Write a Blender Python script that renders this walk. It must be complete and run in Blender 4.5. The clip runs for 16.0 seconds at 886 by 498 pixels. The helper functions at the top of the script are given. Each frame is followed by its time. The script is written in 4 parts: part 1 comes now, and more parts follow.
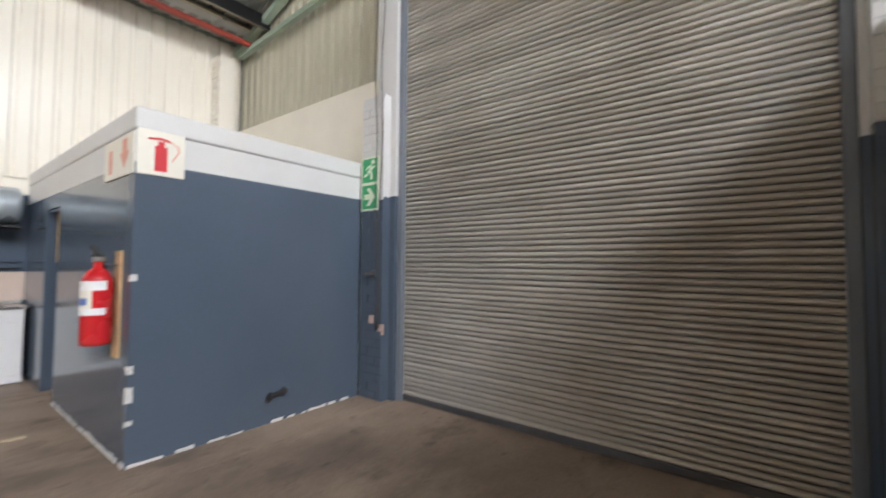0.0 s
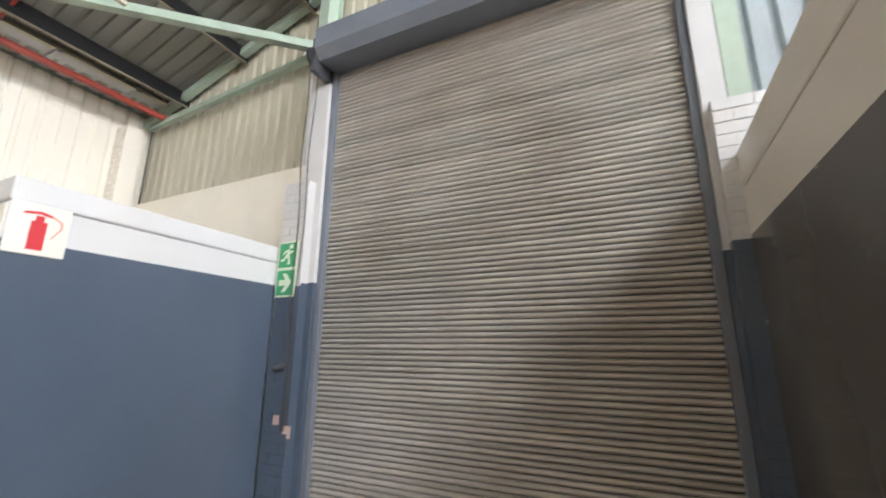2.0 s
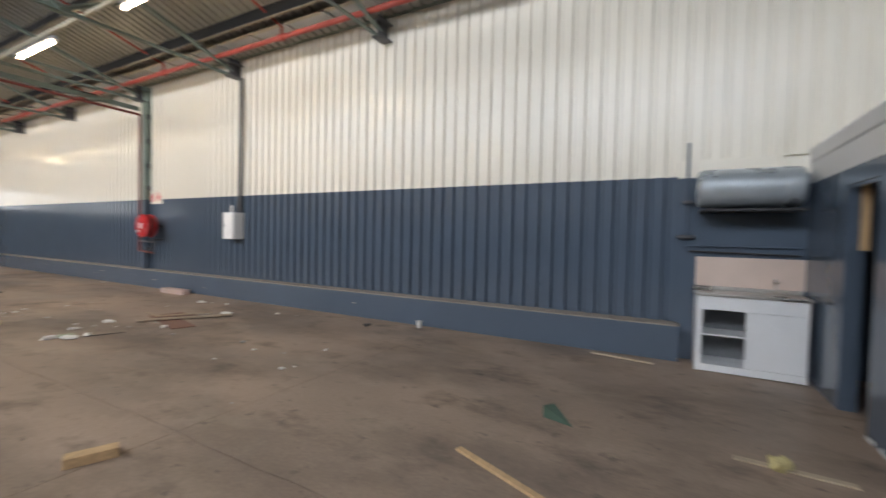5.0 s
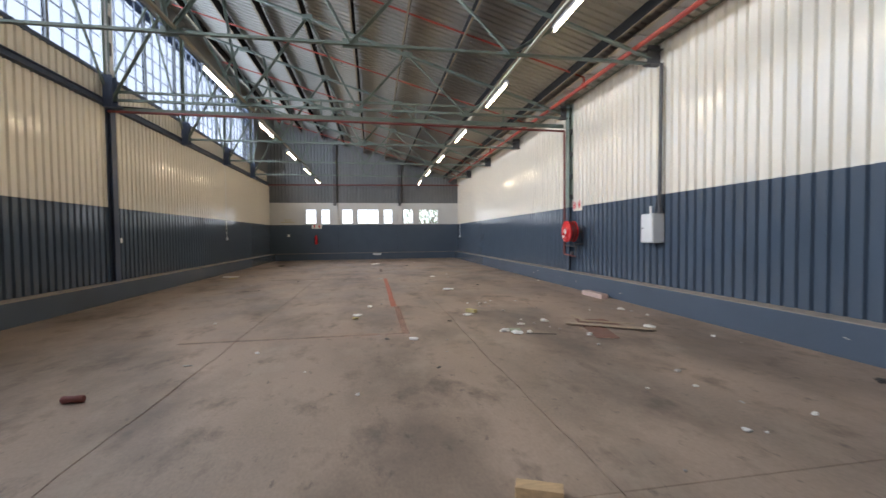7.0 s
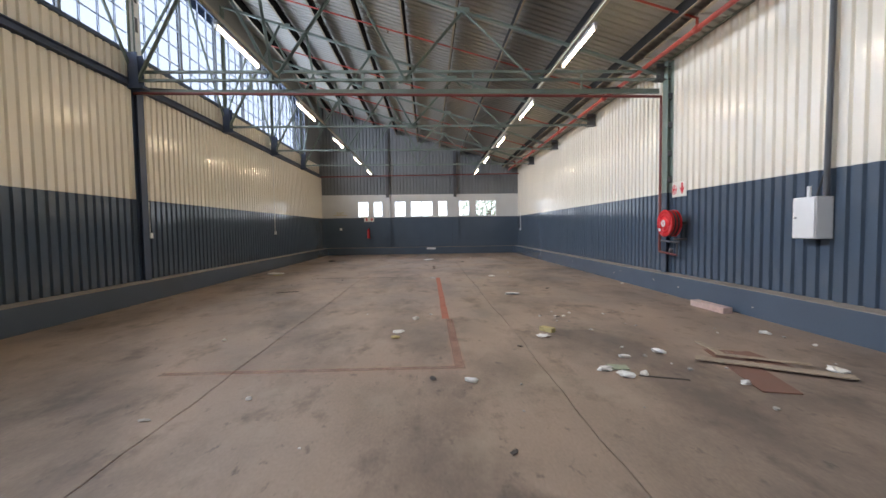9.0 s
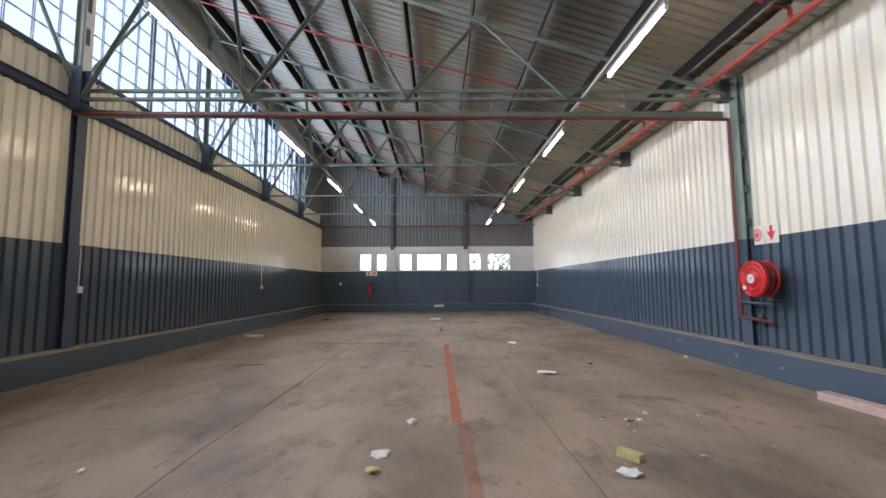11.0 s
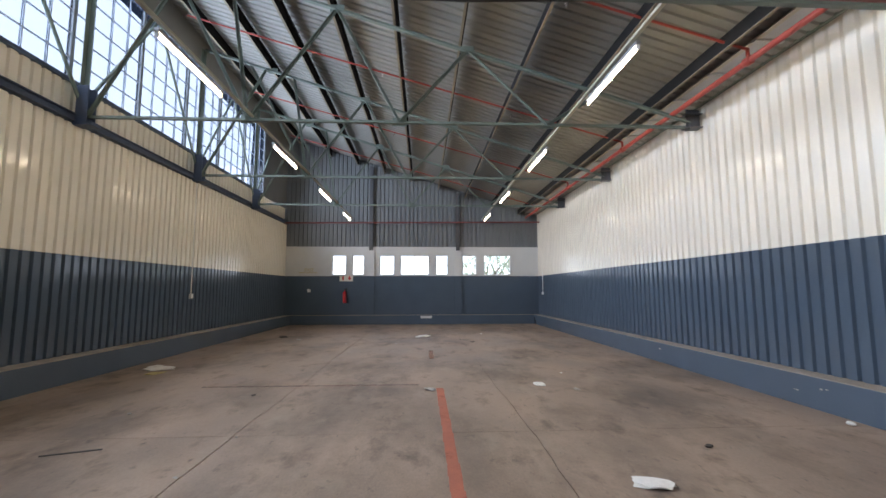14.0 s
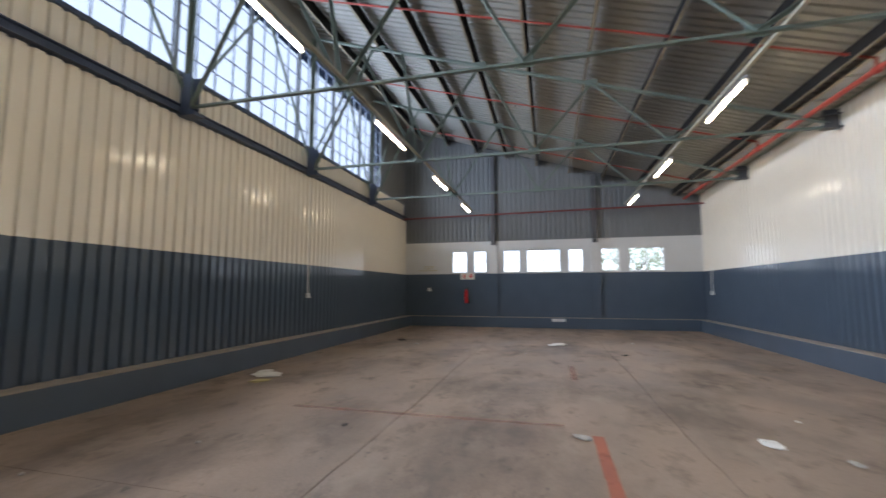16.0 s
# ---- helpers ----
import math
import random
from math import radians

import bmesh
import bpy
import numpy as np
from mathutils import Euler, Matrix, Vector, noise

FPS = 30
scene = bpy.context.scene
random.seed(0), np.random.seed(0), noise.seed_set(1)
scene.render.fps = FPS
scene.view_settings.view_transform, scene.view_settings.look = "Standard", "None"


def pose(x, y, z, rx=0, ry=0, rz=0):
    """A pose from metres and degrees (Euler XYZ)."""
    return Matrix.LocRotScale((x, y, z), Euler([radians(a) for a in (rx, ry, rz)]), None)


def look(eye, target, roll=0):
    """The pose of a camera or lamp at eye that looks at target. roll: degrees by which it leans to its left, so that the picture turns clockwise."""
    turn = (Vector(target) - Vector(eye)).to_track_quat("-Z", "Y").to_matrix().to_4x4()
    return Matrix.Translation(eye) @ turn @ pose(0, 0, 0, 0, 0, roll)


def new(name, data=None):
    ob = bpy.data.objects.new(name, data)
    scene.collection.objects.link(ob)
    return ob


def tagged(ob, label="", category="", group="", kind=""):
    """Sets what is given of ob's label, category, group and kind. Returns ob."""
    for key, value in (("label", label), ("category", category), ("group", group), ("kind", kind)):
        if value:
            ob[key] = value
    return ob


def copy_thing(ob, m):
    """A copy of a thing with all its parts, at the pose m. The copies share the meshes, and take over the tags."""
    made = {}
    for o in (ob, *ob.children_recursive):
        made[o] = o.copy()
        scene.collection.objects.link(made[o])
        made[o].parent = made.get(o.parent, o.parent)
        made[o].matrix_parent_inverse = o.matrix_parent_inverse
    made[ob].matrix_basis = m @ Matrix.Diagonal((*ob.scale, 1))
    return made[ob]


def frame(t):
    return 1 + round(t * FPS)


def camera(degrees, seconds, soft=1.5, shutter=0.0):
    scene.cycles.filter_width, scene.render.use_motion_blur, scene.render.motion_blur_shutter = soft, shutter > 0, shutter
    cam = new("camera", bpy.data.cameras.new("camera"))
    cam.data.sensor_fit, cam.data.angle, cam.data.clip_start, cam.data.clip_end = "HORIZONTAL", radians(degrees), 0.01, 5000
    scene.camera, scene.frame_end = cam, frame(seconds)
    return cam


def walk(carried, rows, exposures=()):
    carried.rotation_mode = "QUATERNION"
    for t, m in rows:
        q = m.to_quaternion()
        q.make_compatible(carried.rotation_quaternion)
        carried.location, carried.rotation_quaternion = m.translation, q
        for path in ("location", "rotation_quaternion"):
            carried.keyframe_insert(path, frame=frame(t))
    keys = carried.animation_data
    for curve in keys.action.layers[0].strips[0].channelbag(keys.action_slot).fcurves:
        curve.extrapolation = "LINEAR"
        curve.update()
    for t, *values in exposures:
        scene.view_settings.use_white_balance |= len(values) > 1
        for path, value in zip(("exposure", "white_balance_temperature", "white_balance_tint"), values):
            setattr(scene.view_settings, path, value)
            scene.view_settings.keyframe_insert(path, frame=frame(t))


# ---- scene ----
cam = camera(93.9, 16.0, shutter=0.4)
PATH = [
    (0, (0.133, -0.172, 1.323), (-1.074, 1.422, 1.4), 0.5),
    (0.5, (0.1, -0.175, 1.374), (-0.746, 1.612, 1.682), 0.1),
    (1, (0.083, -0.216, 1.386), (-0.581, 1.597, 1.908), -0.3),
    (1.5, (0.09, -0.245, 1.406), (-0.564, 1.546, 2.009), -0.3),
    (2, (0.069, -0.201, 1.396), (-0.765, 1.555, 1.866), 0.4),
    (2.5, (0.044, -0.157, 1.362), (-1.118, 1.449, 1.627), 1.4),
    (3, (-0.049, -0.191, 1.35), (-1.582, 1.092, 1.412), 2.0),
    (3.5, (-0.305, -0.238, 1.322), (-2.112, 0.618, 1.287), 1.8),
    (4, (-0.621, -0.296, 1.362), (-2.597, 0.002, 1.285), 1.4),
    (4.5, (-0.941, -0.397, 1.35), (-2.911, -0.737, 1.282), 1.5),
    (5, (-1.148, -0.538, 1.349), (-2.908, -1.486, 1.294), 1.3),
    (5.2, (-1.207, -0.635, 1.338), (-2.83, -1.801, 1.288), 1.2),
    (7.3, (-1.45, -1.62, 1.408), (-1.696, -3.603, 1.338), -0.6),
    (7.5, (-1.469, -1.793, 1.414), (-1.684, -3.78, 1.336), -0.5),
    (8, (-1.555, -2.215, 1.399), (-1.69, -4.208, 1.301), -0.6),
    (8.5, (-1.585, -2.656, 1.397), (-1.675, -4.652, 1.296), -0.7),
    (9, (-1.586, -3.156, 1.411), (-1.652, -5.152, 1.316), -0.8),
    (9.5, (-1.591, -3.711, 1.428), (-1.645, -5.71, 1.379), -0.8),
    (10, (-1.567, -4.284, 1.419), (-1.617, -6.284, 1.445), -0.6),
    (10.2, (-1.617, -4.453, 1.406), (-1.649, -6.452, 1.477), -0.9),
    (12.3, (-1.635, -6.738, 1.457), (-1.681, -8.727, 1.661), 0.5),
    (12.5, (-1.646, -6.957, 1.478), (-1.699, -8.947, 1.674), 0.4),
    (13, (-1.633, -7.513, 1.508), (-1.686, -9.502, 1.714), 0.2),
    (13.5, (-1.586, -8.075, 1.513), (-1.66, -10.062, 1.727), 0.0),
    (14, (-1.561, -8.623, 1.516), (-1.656, -10.611, 1.712), -0.1),
    (14.5, (-1.567, -9.126, 1.514), (-1.657, -11.115, 1.696), 0.0),
    (15, (-1.516, -9.617, 1.519), (-1.562, -11.61, 1.684), -0.0),
    (15.5, (-1.488, -10.106, 1.519), (-1.404, -12.097, 1.686), 0.1),
    (16, (-1.372, -10.52, 1.517), (-0.88, -12.449, 1.709), -0.1),
]
EXPOSE = [(0.0, 0.8, 7150, 17), (0.5, 1.12, 7150, 17), (1.5, 1.17, 7100, 17), (2.5, 0.95, 7150, 17), (3.5, 0.62, 7350, 18), (4.0, 0.32, 7350, 18), (4.7, 0.0, 6900, 16), (5.2, 0.02, 6800, 15), (6.2, -0.06, 6350, 15), (9.0, -0.02, 6300, 16), (12.5, 0.0, 6050, 15), (16.0, -0.08, 6000, 15)]
walk(cam, [(t, look(eye, target, roll)) for t, eye, target, roll in PATH], EXPOSE)

# ---- world, daylight, lamps ----
XR, XL, YF, YN = -6.80, 4.55, -27.3, 3.25   # side walls, far wall, near gable
BAND, PLINTH = 2.13, 0.41
EAVE, SLOPE = 4.95, 0.31
TRUSS_Y = [-0.95, -4.7, -8.45, -12.05, -15.95, -19.7, -23.45]


def roof_z(x):
    return EAVE + SLOPE * (x - XR)


world = bpy.data.worlds.new("sky")
scene.world = world
world.use_nodes = True
wn = world.node_tree
sky = wn.nodes.new("ShaderNodeTexSky")
sky.sky_type, sky.sun_disc = "NISHITA", False
sky.sun_elevation, sky.sun_rotation = radians(78), radians(270)
wn.links.new(sky.outputs[0], wn.nodes["Background"].inputs[0])
wn.nodes["Background"].inputs[1].default_value = 0.15

sun = new("sun", bpy.data.lights.new("sun", "SUN"))
sun.data.energy, sun.data.angle, sun.data.color = 3.0, radians(0.6), (1.0, 0.95, 0.86)
sun.matrix_world = look((-20, -10, 40), (-12, -10, 0))


def daylight(name, eye, target, w, h, watts, colour):
    d = bpy.data.lights.new(name, "AREA")
    d.shape, d.size, d.size_y, d.energy, d.color = "RECTANGLE", w, h, watts, colour
    ob = new(name, d)
    ob.matrix_world = look(eye, target)
    return ob


GLAZE_Y0, GLAZE_Y1, GLAZE_Z0, GLAZE_Z1 = -24.6, 2.6, 5.15, 7.75
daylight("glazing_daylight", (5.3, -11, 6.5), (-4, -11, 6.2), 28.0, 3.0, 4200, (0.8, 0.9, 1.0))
daylight("end_sky_daylight", (-1.0, -44.0, 5.0), (-1.0, -20, 4.0), 40.0, 14.0, 4500, (0.9, 0.95, 1.0))

# ---- materials ----


def mat(name, colour, rough=0.6, metal=0.0, var=0.12, scale=3.0, fine=60.0, bump=0.15, stain=None, stain_amt=0.0, stain_scale=0.6, spec=0.5, stretch=(1, 1, 1), bump_dist=0.004, random_amt=0.0, stain_lo=0.47, stain_hi=0.8, rvar=0.1, stain2=None):
    m = bpy.data.materials.new(name)
    m.use_nodes = True
    nt = m.node_tree
    b = nt.nodes["Principled BSDF"]
    b.inputs["Metallic"].default_value = metal
    b.inputs["Specular IOR Level"].default_value = spec
    mp = nt.nodes.new("ShaderNodeMapping")
    mp.inputs["Scale"].default_value = stretch
    geo = nt.nodes.new("ShaderNodeNewGeometry")
    nt.links.new(geo.outputs["Position"], mp.inputs["Vector"])

    def noise_tex(sc, detail):
        n = nt.nodes.new("ShaderNodeTexNoise")
        n.inputs["Scale"].default_value, n.inputs["Detail"].default_value = sc, detail
        nt.links.new(mp.outputs[0], n.inputs["Vector"])
        return n

    big, small = noise_tex(scale, 6), noise_tex(fine, 3)
    add = nt.nodes.new("ShaderNodeMath")
    add.operation = "MULTIPLY_ADD"
    nt.links.new(small.outputs[0], add.inputs[0])
    add.inputs[1].default_value = 0.35
    nt.links.new(big.outputs[0], add.inputs[2])
    ramp = nt.nodes.new("ShaderNodeMapRange")
    ramp.inputs["From Min"].default_value, ramp.inputs["From Max"].default_value = 0.42, 0.92
    ramp.inputs["To Min"].default_value, ramp.inputs["To Max"].default_value = 1 - var, 1 + var
    nt.links.new(add.outputs[0], ramp.inputs["Value"])
    mul = nt.nodes.new("ShaderNodeVectorMath")
    mul.operation = "SCALE"
    mul.inputs[0].default_value = colour
    nt.links.new(ramp.outputs[0], mul.inputs["Scale"])
    out = mul.outputs[0]
    if random_amt:
        oi = nt.nodes.new("ShaderNodeObjectInfo")
        rr = nt.nodes.new("ShaderNodeMapRange")
        rr.inputs["To Min"].default_value, rr.inputs["To Max"].default_value = 1 - random_amt, 1 + random_amt
        nt.links.new(oi.outputs["Random"], rr.inputs["Value"])
        m3 = nt.nodes.new("ShaderNodeVectorMath")
        m3.operation = "SCALE"
        nt.links.new(out, m3.inputs[0])
        nt.links.new(rr.outputs[0], m3.inputs["Scale"])
        out = m3.outputs[0]
    layers = [(stain, stain_amt, stain_scale, stain_lo, stain_hi)] if stain else []
    for colour2, amount, size, lo, hi in layers + (stain2 or []):
        st = noise_tex(size, 8)
        st.inputs["Roughness"].default_value = 0.65
        sr = nt.nodes.new("ShaderNodeMapRange")
        sr.inputs["From Min"].default_value, sr.inputs["From Max"].default_value = lo, hi
        sr.inputs["To Max"].default_value = amount
        nt.links.new(st.outputs[0], sr.inputs["Value"])
        mix = nt.nodes.new("ShaderNodeMix")
        mix.data_type = "RGBA"
        nt.links.new(sr.outputs[0], mix.inputs["Factor"])
        nt.links.new(out, mix.inputs["A"])
        mix.inputs["B"].default_value = (*colour2, 1)
        out = mix.outputs["Result"]
    nt.links.new(out, b.inputs["Base Color"])
    rg = nt.nodes.new("ShaderNodeMapRange")
    rg.inputs["From Min"].default_value, rg.inputs["From Max"].default_value = 0.3, 0.7
    rg.inputs["To Min"].default_value, rg.inputs["To Max"].default_value = max(rough - rvar, 0.03), min(rough + rvar, 1)
    nt.links.new(big.outputs[0], rg.inputs["Value"])
    nt.links.new(rg.outputs[0], b.inputs["Roughness"])
    if bump:
        bp = nt.nodes.new("ShaderNodeBump")
        bp.inputs["Strength"].default_value, bp.inputs["Distance"].default_value = bump, bump_dist
        nt.links.new(add.outputs[0], bp.inputs["Height"])
        nt.links.new(bp.outputs[0], b.inputs["Normal"])
    return m


def glow(name, colour, strength):
    m = bpy.data.materials.new(name)
    m.use_nodes = True
    b = m.node_tree.nodes["Principled BSDF"]
    b.inputs["Base Color"].default_value = (0.9, 0.9, 0.9, 1)
    b.inputs["Emission Color"].default_value = (*colour, 1)
    b.inputs["Emission Strength"].default_value = strength
    return m


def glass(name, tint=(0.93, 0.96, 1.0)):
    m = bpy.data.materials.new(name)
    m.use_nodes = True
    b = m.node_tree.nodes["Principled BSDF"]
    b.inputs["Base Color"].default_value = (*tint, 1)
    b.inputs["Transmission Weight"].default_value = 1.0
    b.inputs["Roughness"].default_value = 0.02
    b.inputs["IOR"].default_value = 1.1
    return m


def worn_paint(name, colour, cover, most=0.9, soft=0.1):
    m = mat(name, colour, 0.7, var=0.2, bump=0.05)
    nt = m.node_tree
    b = nt.nodes["Principled BSDF"]
    n = nt.nodes.new("ShaderNodeTexNoise")
    n.inputs["Scale"].default_value, n.inputs["Detail"].default_value, n.inputs["Roughness"].default_value = 2.2, 10, 0.75
    geo = nt.nodes.new("ShaderNodeNewGeometry")
    nt.links.new(geo.outputs["Position"], n.inputs["Vector"])
    r = nt.nodes.new("ShaderNodeMapRange")
    r.inputs["From Min"].default_value, r.inputs["From Max"].default_value = 0.62 - cover * 0.3, 0.62 - cover * 0.3 + soft
    r.inputs["To Min"].default_value, r.inputs["To Max"].default_value = most, 0.05
    nt.links.new(n.outputs[0], r.inputs["Value"])
    nt.links.new(r.outputs[0], b.inputs["Alpha"])
    return m


CREAM = mat("cream_gloss_paint", (0.8, 0.755, 0.66), 0.16, var=0.03, scale=1.2, fine=25, bump=0.03, stain=(0.66, 0.58, 0.45), stain_amt=0.12, rvar=0.02)
NAVY = mat("slate_gloss_paint", (0.08, 0.107, 0.144), 0.14, var=0.06, scale=1.5, fine=30, bump=0.04, rvar=0.015)
WHITE = mat("white_wall_paint", (0.62, 0.62, 0.61), 0.5, rvar=0.03, var=0.04, scale=2, bump=0.2, stain=(0.6, 0.52, 0.42), stain_amt=0.25)
SHEET_CREAM = mat("cream_sheet_unpainted", (0.5, 0.47, 0.36), 0.5, var=0.08, bump=0.1, stain=(0.3, 0.27, 0.2), stain_amt=0.3, stretch=(1, 1, 0.3))
PLASTER = mat("cream_white_plaster", (0.74, 0.69, 0.59), 0.6, var=0.06, scale=2, bump=0.2, stain=(0.55, 0.47, 0.36), stain_amt=0.3)
WEATHERED = mat("weathered_blue_grey_sheet", (0.4, 0.45, 0.47), 0.5, var=0.2, scale=2.5, bump=0.1, stain=(0.2, 0.23, 0.25), stain_amt=0.6, stretch=(1, 1, 0.3))
SHEET_GREY = mat("dark_gable_sheet", (0.17, 0.18, 0.19), 0.5, var=0.1, bump=0.1, stretch=(1, 1, 0.3))
GUTTER = mat("galvanised_gutter_sheet", (0.52, 0.53, 0.52), 0.5, metal=0.1, var=0.12, stain=(0.3, 0.28, 0.24), stain_amt=0.4)
# slate paint darkened and warmed: the east room's shade put into colour
SHADED_SLATE = mat("shaded_slate_gloss_paint", (0.088, 0.084, 0.078), 0.2, var=0.06, scale=1.5, bump=0.04)
GREYDULL = mat("dull_grey_sheet", (0.3, 0.31, 0.32), 0.5, var=0.15)
ROOF = mat("grey_roof_sheet", (0.3, 0.3, 0.275), 0.42, metal=0.15, var=0.15, scale=1.2, bump=0.1, stain=(0.14, 0.14, 0.12), stain_amt=0.4)
# near-black web for shade, tan lip for warm light, put into the colours
PURLIN = mat("shaded_purlin", (0.016, 0.016, 0.016), 0.9, var=0.2, spec=0.1)
LIP = mat("lit_tan_purlin_lip", (0.28, 0.24, 0.175), 0.8, var=0.2)
STEEL = mat("pale_green_steel_paint", (0.15, 0.19, 0.165), 0.5, var=0.15, scale=4, stain=(0.12, 0.11, 0.09), stain_amt=0.4, stain_scale=2.5)
MINT = mat("mint_green_steel_paint", (0.36, 0.45, 0.36), 0.5, var=0.1, scale=4, stain=(0.3, 0.26, 0.2), stain_amt=0.4, stain_scale=3)
COLGREEN = mat("dusty_green_steel_paint", (0.22, 0.28, 0.24), 0.5, var=0.12, scale=4, stain=(0.18, 0.17, 0.14), stain_amt=0.4, stain_scale=3)
# blue put into the steel colour for the lens haze over the east beam
BLUESTEEL = mat("dark_blue_steel_haze_tint", (0.05, 0.072, 0.125), 0.45, var=0.15)
BARGREY = mat("pale_blue_bar_paint", (0.3, 0.35, 0.45), 0.5, var=0.1)
RED = mat("red_pipe_paint", (0.32, 0.05, 0.035), 0.4, var=0.15, scale=5)
DULLRED = mat("dull_red_pipe_paint", (0.16, 0.035, 0.03), 0.5, var=0.2, scale=5)
FLOOR = mat("worn_concrete", (0.31, 0.228, 0.172), 0.55, var=0.32, scale=1.0, fine=45, bump=0.25, stain=(0.1, 0.075, 0.06), stain_amt=0.8, stain_scale=0.6, stain_lo=0.46, stain_hi=0.66, stretch=(1.15, 0.65, 1), stain2=[((0.065, 0.05, 0.042), 0.62, 2.0, 0.54, 0.68), ((0.38, 0.3, 0.225), 0.5, 1.5, 0.55, 0.7), ((0.055, 0.045, 0.04), 0.75, 7.0, 0.6, 0.72), ((0.045, 0.038, 0.034), 0.8, 34.0, 0.68, 0.74)])
JOINT = mat("joint_dirt", (0.05, 0.04, 0.035), 0.9)
DUST = mat("dusty_ledge", (0.3, 0.26, 0.22), 0.9, var=0.2, scale=6)
GALV = mat("galvanised_slat", (0.49, 0.465, 0.42), 0.33, metal=0.28, rvar=0.03, var=0.12, scale=1.6, fine=40, stain=(0.28, 0.23, 0.17), stain_amt=0.6, stain_scale=0.5, stain_lo=0.42, stain_hi=0.75, bump=0.12, random_amt=0.16)
GREYPAINT = mat("blue_grey_steel_paint", (0.16, 0.18, 0.21), 0.45, var=0.1)
DARKSTEEL = mat("dark_guide_steel", (0.07, 0.072, 0.08), 0.5, var=0.25)
CHAIN = mat("chain_steel", (0.07, 0.065, 0.06), 0.5, metal=0.4)
WHITEBOX = mat("white_enamel", (0.78, 0.78, 0.77), 0.35, var=0.04)
CABWHITE = mat("white_melamine", (0.75, 0.76, 0.77), 0.4, var=0.06, stain=(0.5, 0.47, 0.42), stain_amt=0.25, stain_scale=3)
PINKTILE = mat("pinkish_board", (0.6, 0.47, 0.4), 0.5, var=0.08)
STAINLESS = mat("stainless_steel", (0.55, 0.53, 0.5), 0.3, metal=0.9)
GEYSER = mat("silver_cylinder_paint", (0.42, 0.47, 0.5), 0.3, metal=0.5, var=0.1)
BLACK = mat("black_plastic", (0.02, 0.02, 0.022), 0.5)
TIMBER = mat("pale_pine", (0.55, 0.37, 0.2), 0.65, var=0.2, scale=8, stretch=(1, 6, 6))
DULLWOOD = mat("weathered_wood", (0.38, 0.3, 0.22), 0.8, var=0.25, scale=8, stretch=(1, 6, 6))
PALEWOOD = mat("pale_wood_strip", (0.46, 0.37, 0.26), 0.75, var=0.2, scale=8)
BOARD = mat("brown_hardboard", (0.21, 0.11, 0.08), 0.7, var=0.15)
EXTRED = mat("extinguisher_red", (0.55, 0.02, 0.025), 0.25, var=0.05)
SIGNWHITE = mat("sign_white_plastic", (0.74, 0.71, 0.62), 0.4, var=0.04)
SIGNRED = mat("sign_red_print", (0.62, 0.03, 0.04), 0.45, var=0.05)
FADEDRED = mat("faded_red_print", (0.7, 0.3, 0.22), 0.5, var=0.1)
SIGNGREEN = mat("sign_green_print", (0.02, 0.33, 0.13), 0.4, var=0.05)
SIGNPALE = mat("sign_glow_white", (0.7, 0.78, 0.6), 0.4, var=0.04)
PAPER = mat("scrap_paper", (0.78, 0.76, 0.72), 0.8, var=0.1, scale=20)
YELLOWISH = mat("yellowed_foam", (0.5, 0.42, 0.2), 0.8, var=0.2, scale=20)
BRICKPINK = mat("pinkish_brick", (0.55, 0.4, 0.35), 0.85, var=0.15, scale=15)
PALEGREEN = mat("pale_green_foam", (0.34, 0.38, 0.27), 0.8, var=0.15, scale=20)
GREENP = mat("green_plastic_scrap", (0.07, 0.12, 0.09), 0.5, var=0.2)
RUBBLE = mat("grey_rubble", (0.4, 0.38, 0.35), 0.9, var=0.25, scale=20)
DARKBIT = mat("dark_scrap", (0.06, 0.055, 0.05), 0.8)
LABELBLUE = mat("blue_label_print", (0.12, 0.2, 0.5), 0.5)
ORANGE = worn_paint("worn_orange_floor_paint", (0.46, 0.15, 0.09), 0.3, 0.8, 0.25)
FAINT = worn_paint("faint_orange_floor_paint", (0.46, 0.19, 0.12), 0.5, 0.45, 0.25)
GLASS = glass("window_glass")
# dark tint dims the lamp outside so the panes look pale blue
ROOFGLASS = glass("lamp_dimming_glass", (0.072, 0.076, 0.083))
TUBE = glow("lit_fluorescent_tube", (1.0, 0.79, 0.48), 100)
LEAF = mat("leaf_green", (0.1, 0.12, 0.06), 0.6, var=0.3, scale=5)
leaf_nodes = LEAF.node_tree
leaf_thin = leaf_nodes.nodes.new("ShaderNodeBsdfTranslucent")
leaf_thin.inputs["Color"].default_value = (0.5, 0.56, 0.38, 1)
leaf_mix = leaf_nodes.nodes.new("ShaderNodeMixShader")
leaf_mix.inputs[0].default_value = 0.85
leaf_nodes.links.new(leaf_nodes.nodes["Principled BSDF"].outputs[0], leaf_mix.inputs[1])
leaf_nodes.links.new(leaf_thin.outputs[0], leaf_mix.inputs[2])
leaf_nodes.links.new(leaf_mix.outputs[0], leaf_nodes.nodes["Material Output"].inputs[0])
BARK = mat("bark", (0.12, 0.09, 0.06), 0.9, var=0.3)
EARTH = mat("outside_ground", (0.25, 0.22, 0.17), 0.9, var=0.2, scale=0.5)

# ---- mesh helpers ----


def box(bm, x0, x1, y0, y1, z0, z1, mi=0):
    v = [bm.verts.new((x, y, z)) for x in (x0, x1) for y in (y0, y1) for z in (z0, z1)]
    for q in ((0, 1, 3, 2), (4, 6, 7, 5), (0, 4, 5, 1), (2, 3, 7, 6), (0, 2, 6, 4), (1, 5, 7, 3)):
        bm.faces.new([v[i] for i in q]).material_index = mi
    return bm


